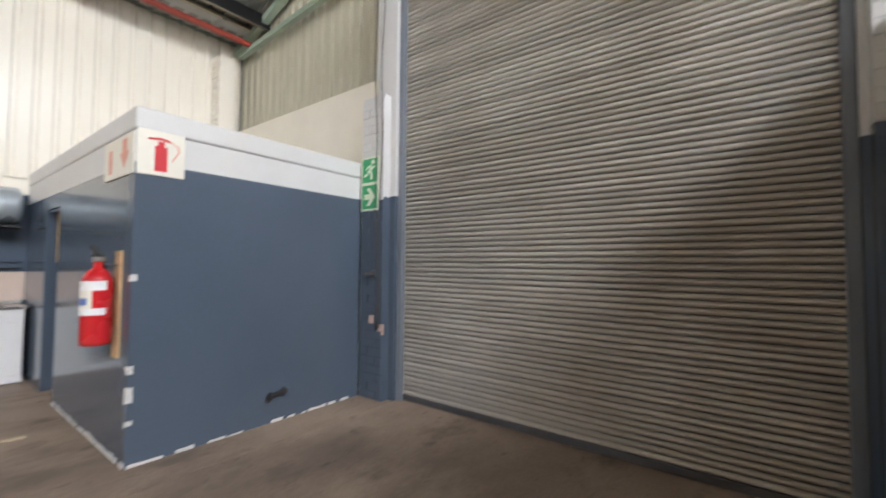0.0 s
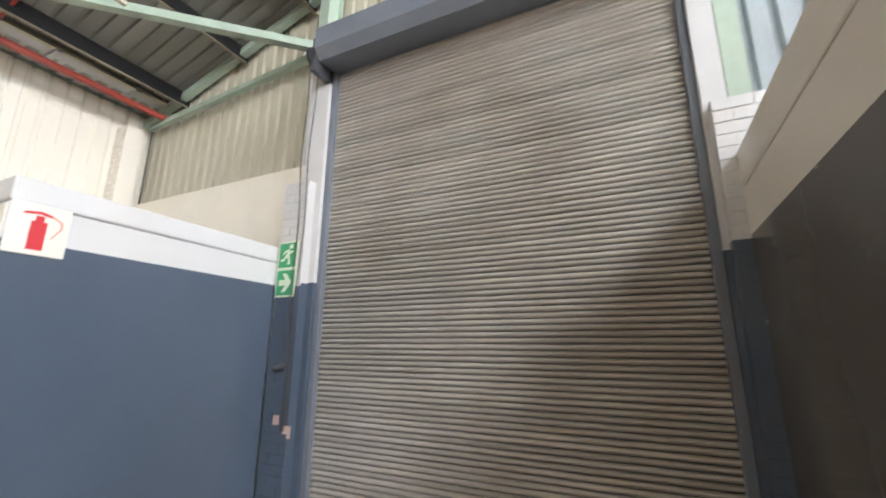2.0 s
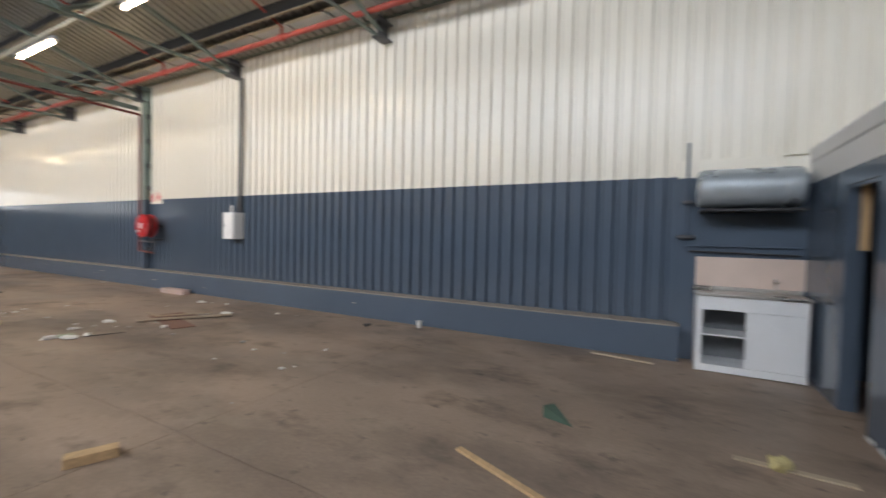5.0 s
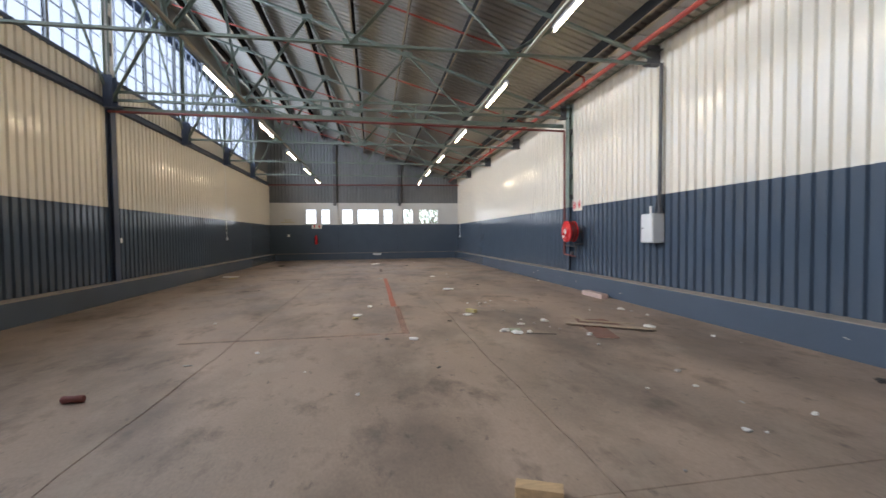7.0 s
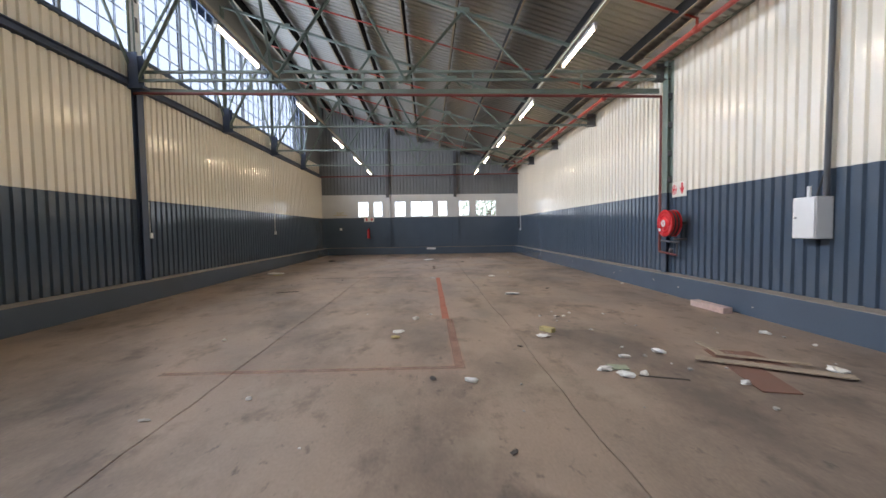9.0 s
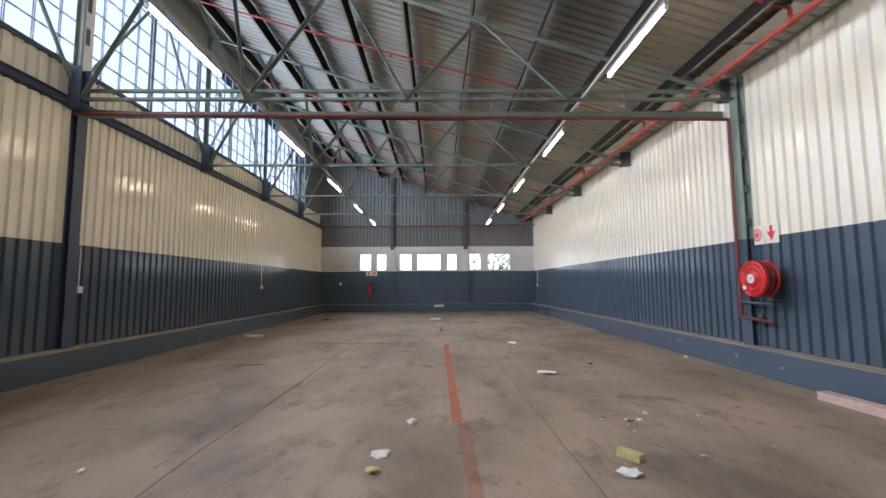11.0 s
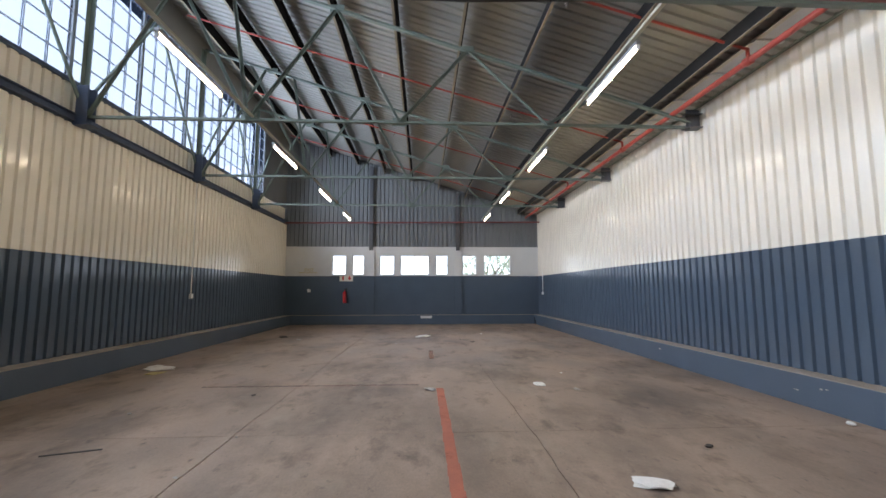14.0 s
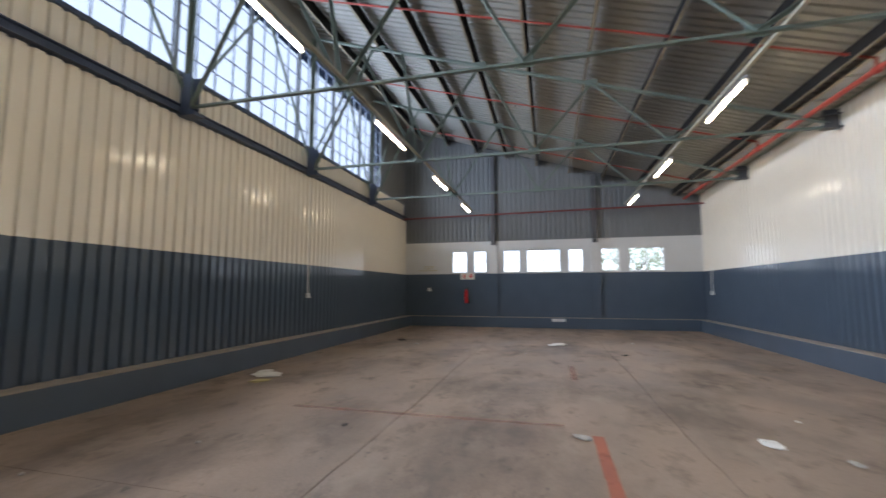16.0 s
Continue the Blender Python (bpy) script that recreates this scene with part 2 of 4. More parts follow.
def rbox(x0, x1, y0, y1, z0, z1, r=0.006):
    bm = box(bmesh.new(), x0, x1, y0, y1, z0, z1)
    bmesh.ops.recalc_face_normals(bm, faces=bm.faces)
    bmesh.ops.bevel(bm, geom=bm.edges[:], offset=r, segments=2, affect="EDGES", profile=0.5)
    return bm


def rod(bm, a, b, r, seg=8, r2=None):
    a, b = Vector(a), Vector(b)
    d = b - a
    q = d.to_track_quat("Z", "Y").to_matrix().to_4x4()
    bmesh.ops.create_cone(bm, cap_ends=True, segments=seg, radius1=r, radius2=r if r2 is None else r2, depth=d.length, matrix=Matrix.Translation((a + b) / 2) @ q)
    return bm


def angle_bar(bm, a, b, w, t=0.008, up=(0, 1, 0)):
    """A steel angle section (L shape) from a to b."""
    a, b = Vector(a), Vector(b)
    d = (b - a).normalized()
    s = Vector(up).normalized()
    n = d.cross(s).normalized()
    prof = [(0, 0), (w, 0), (w, t), (t, t), (t, w), (0, w)]
    rings = [[bm.verts.new(p + s * (u - w / 2) + n * (v - w / 2)) for u, v in prof] for p in (a, b)]
    k = len(prof)
    for i in range(k):
        bm.faces.new((rings[0][i], rings[0][(i + 1) % k], rings[1][(i + 1) % k], rings[1][i]))
    bm.faces.new(rings[0][::-1])
    bm.faces.new(rings[1])
    return bm


def lathe(bm, prof, centre, seg=24, axis="Z"):
    """A turned body: prof is (radius, height) pairs."""
    rot = {"Z": Matrix(), "X": Matrix.Rotation(radians(90), 4, "Y"), "Y": Matrix.Rotation(radians(-90), 4, "X")}[axis]
    m = Matrix.Translation(centre) @ rot
    rings = [[bm.verts.new(m @ Vector((r * math.cos(2 * math.pi * i / seg), r * math.sin(2 * math.pi * i / seg), h))) for i in range(seg)] for r, h in prof]
    for p, q in zip(rings, rings[1:]):
        for i in range(seg):
            bm.faces.new((p[i], p[(i + 1) % seg], q[(i + 1) % seg], q[i])).smooth = True
    bm.faces.new(rings[0][::-1])
    bm.faces.new(rings[-1])
    return bm


def mesh_of(name, bm, mats, recalc=True):
    if recalc:
        bmesh.ops.recalc_face_normals(bm, faces=bm.faces)
    me = bpy.data.meshes.new(name)
    bm.to_mesh(me)
    bm.free()
    for m in mats if isinstance(mats, (list, tuple)) else [mats]:
        me.materials.append(m)
    return me


def solid(name, bm, mats, label="", category="", group="", kind=""):
    return tagged(new(name, mesh_of(name, bm, mats)), label, category, group, kind)


def thing(name, label, category, group="", at=(0, 0, 0)):
    ob = new(name)
    ob.empty_display_size = 0.1
    ob.location = at
    return tagged(ob, label, category, group)


def part(name, bm, material, parent, label=""):
    ob = new(name, mesh_of(name, bm, material))
    ob.parent = parent
    return tagged(ob, label)


def piece(name, me, parent, m):
    ob = new(name, me)
    ob.parent, ob.matrix_basis = parent, m
    return ob


def sheeting(run0, run1, z0, z1, split=None, pitch=0.19, depth=0.042, place=None, thick=0.004):
    """Trapezoidal ribbed sheet: broad pans and narrow grooves, painted in two bands where split is given."""
    prof, u = [], run0
    while u < run1:
        for du, dv in ((0.0, 0), (0.118, 0), (0.132, -depth), (0.176, -depth)):
            if u + du <= run1:
                prof.append((u + du, dv))
        u += pitch
    prof.append((run1, 0))
    levels = [z0, z1] if split is None else [z0, split, z1]
    bm = bmesh.new()
    for side in (0, -thick):
        rows = [[bm.verts.new(place(u, v + side, z)) for u, v in prof] for z in levels]
        for k in range(len(levels) - 1):
            for i in range(len(prof) - 1):
                bm.faces.new((rows[k][i], rows[k][i + 1], rows[k + 1][i + 1], rows[k + 1][i])).material_index = k
    return bm


def gable_prism(y0, y1, z0):
    """A wall whose head follows the roof slope."""
    bm = bmesh.new()
    v = [bm.verts.new(p) for y in (y0, y1) for p in ((XR - 0.3, y, z0), (XL + 0.3, y, z0), (XL + 0.3, y, roof_z(XL + 0.3) + 0.02), (XR - 0.3, y, roof_z(XR - 0.3) + 0.02))]
    for q in ((0, 1, 2, 3), (7, 6, 5, 4), (0, 4, 5, 1), (1, 5, 6, 2), (2, 6, 7, 3), (3, 7, 4, 0)):
        bm.faces.new([v[i] for i in q])
    return bm


# ---- structure: ground and floor ----
solid("ground", box(bmesh.new(), -400, 400, -400, 400, -0.4, -0.12), EARTH, "dry bare earth around the warehouse", "ground", kind="structure")
floor = solid("floor", box(bmesh.new(), XR - 0.2, XL + 0.2, YF - 0.2, YN + 0.2, -0.12, -0.018), JOINT, "worn grey-brown concrete warehouse floor with joints", "floor", kind="structure")


def wander(x, y):
    """The crooked line of a floor joint."""
    if x < XR or x > XL:
        return x
    return x + 0.014 * math.sin(y * 1.3 + x) + 0.008 * math.sin(y * 4.1 + 2 * x) + 0.004 * math.sin(y * 11.7)


def slab(a, b, c, d):
    n = max(8, int((d - c) / 0.12))
    bm = bmesh.new()
    rows = []
    for k in range(n + 1):
        y = c + (d - c) * k / n
        rows.append([bm.verts.new((wander(x, y), y, z)) for x, z in ((a, -0.1), (a, 0), (b, 0), (b, -0.1))])
    for p, q in zip(rows, rows[1:]):
        for i in range(3):
            bm.faces.new((p[i], p[i + 1], q[i + 1], q[i]))
    bm.faces.new(rows[0])
    bm.faces.new(rows[-1])
    part("slab", bm, FLOOR, floor)


for a, b in ((XR - 0.2, -2.727), (-2.716, 0.398), (0.408, XL + 0.2)):
    for c, d in ((YF - 0.2, -13.205), (-13.2, -3.405), (-3.4, YN + 0.2)):
        slab(a, b, c, d)


def strip(name, x0, x1, y0, y1, m, label):
    bm = bmesh.new()
    n = max(2, int(max(x1 - x0, y1 - y0) / 0.25))
    for k in range(n):
        j = [random.uniform(-0.006, 0.006) for _ in range(4)]
        if y1 - y0 > x1 - x0:
            c, d = y0 + (y1 - y0) * k / n, y0 + (y1 - y0) * (k + 1) / n
            q = [(x0 + j[0], c), (x1 + j[1], c), (x1 + j[2], d), (x0 + j[3], d)]
        else:
            c, d = x0 + (x1 - x0) * k / n, x0 + (x1 - x0) * (k + 1) / n
            q = [(c, y0 + j[0]), (d, y0 + j[1]), (d, y1 + j[2]), (c, y1 + j[3])]
        bm.faces.new([bm.verts.new((x, y, 0.003)) for x, y in q])
    return tagged(new(name, mesh_of(name, bm, m)), label, "floor marking", "floor lines", "structure")


strip("floor_line", -1.93, -1.83, -9.6, -7.27, FAINT, "faint worn orange painted line on the concrete floor")
strip("floor_line", -1.83, 1.12, -7.36, -7.27, FAINT, "faint worn orange painted cross line on the floor")
strip("floor_line", -1.88, -1.77, -15.2, -9.62, ORANGE, "worn orange painted lane line on the concrete")
strip("floor_line", -1.8, -1.7, -19.2, -17.9, FAINT, "faint orange painted lane line on the concrete")
strip("floor_line", -1.5, 1.9, -15.5, -15.41, FAINT, "faint orange cross line on the concrete floor")

# ---- structure: long walls ----
solid("wall_west", sheeting(YF, YN, 0, 5.05, BAND, place=lambda u, v, z: (XR + v, u, z)), [NAVY, CREAM], "ribbed steel sheet wall painted slate below and cream above", "wall", kind="structure")
solid("wall_east", sheeting(YF, YN, 0, 4.42, BAND, place=lambda u, v, z: (XL - v, u, z)), [NAVY, CREAM], "ribbed steel sheet wall painted slate below and cream above", "wall", kind="structure")
solid("wall_west_outer", box(bmesh.new(), XR - 0.3, XR - 0.06, YF - 0.3, YN + 0.3, -0.1, 5.0), SHEET_GREY, "plain outer skin of the warehouse wall", "wall", kind="structure")
solid("wall_east_outer", box(bmesh.new(), XL + 0.2, XL + 0.4, YF - 0.3, YN + 0.3, -0.1, 5.1), SHEET_GREY, "plain outer skin of the warehouse wall", "wall", kind="structure")


def plinth(name, x0, x1, y0, y1):
    bm = box(bmesh.new(), x0, x1, y0, y1, 0, PLINTH - 0.012)
    solid(name, bm, NAVY, "slate-painted brick plinth along the wall foot", "plinth", kind="structure")
    solid(name + "_ledge", box(bmesh.new(), x0, x1, y0, y1, PLINTH - 0.012, PLINTH), DUST, "dusty top ledge of the wall plinth", "ledge", kind="structure")


plinth("plinth_west", XR - 0.05, -6.53, YF, -0.38)
plinth("plinth_east", 4.24, XL + 0.05, YF, 0.2)
plinth("plinth_far_mid", -6.53, 4.24, YF - 0.05, YF + 0.16)

# upper east side: ribbed upstand between wall head and glazing
solid("wall_east_upstand", sheeting(YF, YN, 4.55, GLAZE_Z0, None, place=lambda u, v, z: (XL + 0.1 - v, u, z)), CREAM, "cream ribbed upstand under the roof glazing", "wall", kind="structure")
beam = solid("eaves_beam_east", box(box(box(bmesh.new(), XL - 0.08, XL + 0.1, YF, YN, 4.44, 4.455), XL - 0.08, XL + 0.1, YF, YN, 4.565, 4.58), XL - 0.02, XL + 0.1, YF, YN, 4.455, 4.565), BLUESTEEL, "dark steel channel along the wall head, tinted blue for lens haze", "beam", kind="structure")
solid("eaves_beam_west", box(bmesh.new(), XR + 0.003, XR + 0.05, YF, YN, 4.95, 4.99), STEEL, "grey-green steel eaves beam along the wall head", "beam", kind="structure")
solid("fascia_east", box(bmesh.new(), XL + 0.02, XL + 0.16, YF, YN, GLAZE_Z1, 8.6), ROOF, "dark sheet fascia over the glazing", "trim", kind="structure")
solid("wall_east_blank", box(bmesh.new(), XL + 0.04, XL + 0.12, YF, GLAZE_Y0, GLAZE_Z0, GLAZE_Z1), SHEET_GREY, "dark blank panel beside the glazing", "wall", kind="structure")
solid("wall_east_blank_near", box(bmesh.new(), XL + 0.04, XL + 0.12, GLAZE_Y1, YN, GLAZE_Z0, GLAZE_Z1), SHEET_GREY, "dark blank panel beside the glazing", "wall", kind="structure")

# ---- structure: roof ----
slope_len = math.hypot(XL + 0.4 - XR + 0.4, SLOPE * (XL - XR + 0.8))


def roof_place(u, v, z):
    x = XR - 0.3 + (XL + 0.5 - XR + 0.3) * z
    return (x, u, roof_z(x) - v)


solid("ceiling", sheeting(YF - 0.2, YN + 0.2, 0, 1, None, pitch=0.19, depth=0.036, place=roof_place), ROOF, "grey ribbed steel roof sheeting seen from below", "ceiling", kind="structure")
for k in range(9):
    x = -5.91 + k * 1.22
    z = roof_z(x)
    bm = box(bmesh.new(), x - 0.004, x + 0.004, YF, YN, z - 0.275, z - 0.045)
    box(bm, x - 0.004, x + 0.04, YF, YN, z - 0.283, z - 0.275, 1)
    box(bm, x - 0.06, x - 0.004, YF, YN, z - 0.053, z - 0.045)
    solid("purlin", bm, [PURLIN, LIP], "steel Z-section purlin under the roof sheeting, shade and light put in its colours", "purlin", "roof purlins", "structure")

# eaves gutter on the west side
gut = thing("eaves_gutter", "grey sheet box gutter along the eaves with steel brackets", "gutter")
gut["kind"] = "structure"
part("sole", box(bmesh.new(), XR + 0.01, XR + 0.5, YF + 0.02, YN - 0.02, 5.04, 5.048), GUTTER, gut)
part("lip", angle_bar(bmesh.new(), (XR + 0.54, YF + 0.02, 5.06), (XR + 0.54, YN - 0.02, 5.06), 0.075, up=(0, 0, 1)), SHEET_CREAM, gut)
for k in range(33):
    y = YF + 0.4 + k * 0.925
    part("bracket", box(bmesh.new(), XR + 0.01, XR + 0.58, y - 0.035, y + 0.035, 4.995, 5.035), GUTTER, gut)

# ---- structure: far wall with windows ----
WINS = [(2.52, 1.88), (1.62, 1.08), (0.4, -0.27), (-0.52, -1.83), (-2.12, -2.68), (-3.33, -3.98), (-4.31, -5.54)]
WZ0, WZ1, BRICK_TOP = 2.17, 3.08, 3.45
bm = bmesh.new()
box(bm, XR, XL, YF - 0.24, YF, 0, BAND, 0)
box(bm, XR, XL, YF - 0.24, YF, BAND, WZ0, 1)
box(bm, XR, XL, YF - 0.24, YF, WZ1, BRICK_TOP, 1)
edges = [XL] + [e for w in WINS for e in w] + [XR]
for a, b in zip(edges[::2], edges[1::2]):
    box(bm, b, a, YF - 0.24, YF, WZ0, WZ1, 1)
solid("wall_far", bm, [NAVY, WHITE], "painted brick end wall with a row of windows", "wall", kind="structure")
solid("gable_far", sheeting(XR, XL, BRICK_TOP, 9.0, None, place=lambda u, v, z: (u, YF - 0.02 + v, min(z, roof_z(u) + 0.02))), SHEET_GREY, "dark ribbed gable sheeting above the brick wall", "wall", kind="structure")
solid("gable_far_outer", gable_prism(YF - 0.34, YF - 0.1, BRICK_TOP), SHEET_GREY, "outer skin of the gable", "wall", kind="structure")


def window(i, x0, x1, panes):
    w = thing("window_%d" % i, "white steel window with bright clear panes", "window", "end wall windows", (0, 0, 0))
    w["kind"] = "structure"
    y = YF - 0.1
    bm = bmesh.new()
    for a, b, c, d in ((x0, x1, WZ0, WZ0 + 0.04), (x0, x1, WZ1 - 0.04, WZ1), (x0, x0 + 0.04, WZ0 + 0.04, WZ1 - 0.04), (x1 - 0.04, x1, WZ0 + 0.04, WZ1 - 0.04)):
        box(bm, a, b, y - 0.03, y + 0.03, c, d)
    part("window_frame", bm, WHITEBOX, w)
    part("window_sill", rbox(x0 - 0.03, x1 + 0.03, YF - 0.06, YF + 0.03, WZ0 - 0.03, WZ0 - 0.001), WHITE, w)
    for k in range(1, panes):
        x = x0 + (x1 - x0) * k / panes
        part("mullion", box(bmesh.new(), x - 0.02, x + 0.02, y - 0.025, y + 0.025, WZ0 + 0.04, WZ1 - 0.04), WHITEBOX, w)
    zm = (WZ0 + WZ1) / 2
    part("transom", box(bmesh.new(), x0 + 0.04, x1 - 0.04, y - 0.012, y + 0.012, zm - 0.012, zm + 0.012), WHITEBOX, w)
    for k in range(panes):
        a, b = x0 + (x1 - x0) * k / panes, x0 + (x1 - x0) * (k + 1) / panes
        p = part("pane", box(bmesh.new(), a + 0.01, b - 0.01, y - 0.004, y, WZ0 + 0.02, WZ1 - 0.02), GLASS, w)
        p.visible_shadow = False


for i, (a, b) in enumerate(WINS):
    window(i + 1, b, a, 2 if a - b > 1 else 1)

for x in (0.78, -3.12):
    c = thing("gable_post", "dark steel post standing on a brick pier", "column", "gable posts")
    part("pier", box(bmesh.new(), x - 0.17, x + 0.17, YF, YF + 0.11, 0.0, 2.13), NAVY, c)
    part("pier_top", box(bmesh.new(), x - 0.17, x + 0.17, YF, YF + 0.11, 2.13, 3.28), WHITE, c, "white painted upper pier")
    bm = box(bmesh.new(), x - 0.08, x + 0.08, YF + 0.01, YF + 0.02, 3.28, roof_z(x) - 0.2)
    box(bm, x - 0.08, x + 0.08, YF + 0.16, YF + 0.17, 3.28, roof_z(x) - 0.2)
    box(bm, x - 0.005, x + 0.005, YF + 0.02, YF + 0.16, 3.28, roof_z(x) - 0.2)
    part("steel_post", bm, DARKSTEEL, c)

# ---- structure: near gable, roller door wall ----
DOOR_X0, DOOR_X1, DOOR_Y, DOOR_TOP = -2.64, 0.51, 2.88, 4.3


def brick_pier(name, x0, x1, y0, y1, ztop, split, upper=WHITE):
    """A painted brick pier of separate courses, slate below and white above."""
    pier = thing(name, "painted brick pier beside the roller door", "pier", "door piers")
    pier["kind"] = "structure"
    part("core", box(bmesh.new(), x0 + 0.004, x1 - 0.004, y0 + 0.004, y1, 0, split), NAVY, pier)
    part("core", box(bmesh.new(), x0 + 0.004, x1 - 0.004, y0 + 0.004, y1, split, ztop - 0.004), upper, pier)
    h, length = 0.085, 0.23
    full = {}
    for r in range(int(ztop / h)):
        z = r * h
        m = NAVY if z + h / 2 < split else upper
        x = x0 - (length / 2 if r % 2 else 0)
        while x < x1 - 0.01:
            a, b = max(x, x0), min(x + length, x1)
            if b - a > 0.02:
                key = (round(b - a, 3), m.name)
                if key not in full:
                    full[key] = mesh_of("brick", box(bmesh.new(), 0.005, b - a - 0.005, 0, 0.02, 0.005, h - 0.005), m)
                piece("brick", full[key], pier, Matrix.Translation((a, y0 - 0.006 + random.uniform(-0.003, 0.003), z)))
            x += length
    return pier


brick_pier("pier_1", -3.08, -2.77, 2.69, 3.25, 3.02, 1.99)
brick_pier("pier_2", 0.6, 1.05, 2.69, 3.25, 2.98, 2.04)
# dwarf walls either side, sheeting above
solid("wall_near_west", box(bmesh.new(), XR, -3.08, 3.0, 3.25, 0, 3.38), PLASTER, "white plastered wall behind the store room", "wall", kind="structure")
solid("wall_near_east", box(bmesh.new(), 1.05, XL, 3.0, 3.25, 0, 3.15), PLASTER, "white plastered wall behind the store room", "wall", kind="structure")
solid("gable_near_side", sheeting(0.86, XL, 3.0, 9.0, None, place=lambda u, v, z: (u, 3.27 - v, min(z, roof_z(u) + 0.02))), WEATHERED, "weathered blue-grey ribbed gable sheeting", "wall", kind="structure")
solid("gable_near", sheeting(XR, 0.86, 3.0, 9.0, None, place=lambda u, v, z: (u, 3.27 - v, min(z, roof_z(u) + 0.02))), SHEET_CREAM, "cream ribbed gable sheeting", "wall", kind="structure")
solid("gable_near_outer", gable_prism(3.34, 3.5, -0.1), SHEET_GREY, "outer skin of the gable", "wall", kind="structure")
brick_pier("pier_3", XR + 0.02, XR + 0.3, 2.78, 3.0, 4.6, 2.1, CREAM)
solid("door_reveal", box(box(box(box(bmesh.new(), -2.95, -2.7, 2.78, 3.25, 2.0, 4.5, 1), 0.57, 0.72, 2.78, 3.25, 2.0, 4.5, 1), -2.95, -2.7, 2.78, 3.25, 0, 2.0, 0), 0.57, 0.72, 2.78, 3.25, 0, 2.0, 0), [NAVY, WHITE], "white painted reveals of the roller door opening", "trim", kind="structure")
for x in (-3.05, 0.84):
    c = thing("gable_column", "mint green steel I-column on the gable", "column", "gable columns")
    for nm, q in (("flange", (x - 0.07, x + 0.07, 2.97, 2.985)), ("flange", (x - 0.07, x + 0.07, 3.2, 3.215)), ("web", (x - 0.006, x + 0.006, 2.985, 3.2))):
        part(nm, box(bmesh.new(), *q, 3.02, roof_z(x) - 0.25), MINT, c)
g = thing("gable_rail", "mint green steel angle rails on the gable", "rail")
part("rafter", angle_bar(bmesh.new(), (XR, 3.16, EAVE - 0.12), (XL, 3.16, roof_z(XL) - 0.22), 0.1), MINT, g)
part("tie", angle_bar(bmesh.new(), (XR + 0.2, 3.14, 4.72), (-3.2, 3.14, 4.95), 0.08), MINT, g)
part("brace", angle_bar(bmesh.new(), (-3.2, 3.08, 4.98), (-6.4, 0.1, 4.95), 0.1, up=(0, 0, 1)), MINT, g)

door = thing("roller_shutter_door", "closed grey galvanised roller shutter door, rusty brown stains", "roller door")
sl = bmesh.new()
PITCH = 0.046
prof = [(0.004, 0.0), (-0.004, 0.002), (-0.014, 0.008), (-0.018, 0.018), (-0.015, 0.029), (-0.005, 0.037), (0.004, 0.0395)]
rings = [[sl.verts.new((x, y, z)) for y, z in prof] for x in (DOOR_X0, DOOR_X1)]
for i in range(len(prof) - 1):
    sl.faces.new((rings[0][i], rings[1][i], rings[1][i + 1], rings[0][i + 1])).smooth = True
slat = mesh_of("slat", sl, GALV, recalc=False)
for k in range(int(DOOR_TOP / PITCH) + 1):
    piece("slat", slat, door, Matrix.Translation((random.uniform(-0.004, 0.004), DOOR_Y, 0.06 + k * PITCH)))
# dark sheet added behind the slats so the gaps between them read as shade
part("backing", box(bmesh.new(), DOOR_X0, DOOR_X1, DOOR_Y + 0.006, DOOR_Y + 0.012, 0.02, DOOR_TOP + 0.1), DARKSTEEL, door)
part("bottom_bar", rbox(DOOR_X0, DOOR_X1, DOOR_Y - 0.02, DOOR_Y + 0.02, 0.004, 0.06, 0.004), DARKSTEEL, door)
for x in (DOOR_X0 - 0.06, DOOR_X1):
    part("guide_rail", rbox(x, x + 0.06, DOOR_Y - 0.06, DOOR_Y + 0.03, 0, DOOR_TOP + 0.1, 0.005), GREYPAINT, door, "blue-grey steel guide channel")
for z in (3.6, 4.25):
    part("lug", rbox(DOOR_X1 + 0.055, DOOR_X1 + 0.13, DOOR_Y - 0.06, DOOR_Y - 0.04, z, z + 0.06, 0.004), GREYPAINT, door)
    part("lug", rbox(DOOR_X0 - 0.13, DOOR_X0 - 0.055, DOOR_Y - 0.06, DOOR_Y - 0.04, z, z + 0.06, 0.004), GREYPAINT, door)
hb = bmesh.new()
hp = [(2.9, 4.3), (2.58, 4.27), (2.5, 4.37), (2.5, 4.6), (2.56, 4.66), (2.95, 4.68)]
hr = [[hb.verts.new((x, y, z)) for y, z in hp] for x in (-2.68, 0.6)]
for i in range(len(hp)):
    hb.faces.new((hr[0][i], hr[1][i], hr[1][(i + 1) % len(hp)], hr[0][(i + 1) % len(hp)]))
hb.faces.new(hr[0])
hb.faces.new(hr[1])
part("hood", hb, GREYPAINT, door, "blue-grey sheet metal hood")
part("end_bracket", rbox(-2.76, -2.7, 2.55, 2.95, 4.15, 4.55, 0.01), DARKSTEEL, door)
part("chain_wheel", lathe(bmesh.new(), [(0.1, 0), (0.12, 0.01), (0.1, 0.02), (0.12, 0.03), (0.1, 0.04)], (-2.84, 2.66, 4.4), 20, "X"), DARKSTEEL, door)
chain = thing("hand_chain", "hanging steel hand chain loop of the roller door", "chain")
lb = bmesh.new()
ring = [(0.009 * math.cos(a), 0.02 * math.sin(a)) for a in [k * math.pi / 4 for k in range(8)]]
lv = [[lb.verts.new((px * (1 + s * 0.35 / 9 * 9), dy, pz * (1 + s * 0.16))) for s, dy in ((1, 0), (0, 0.0035), (-1, 0), (0, -0.0035))] for px, pz in ring]
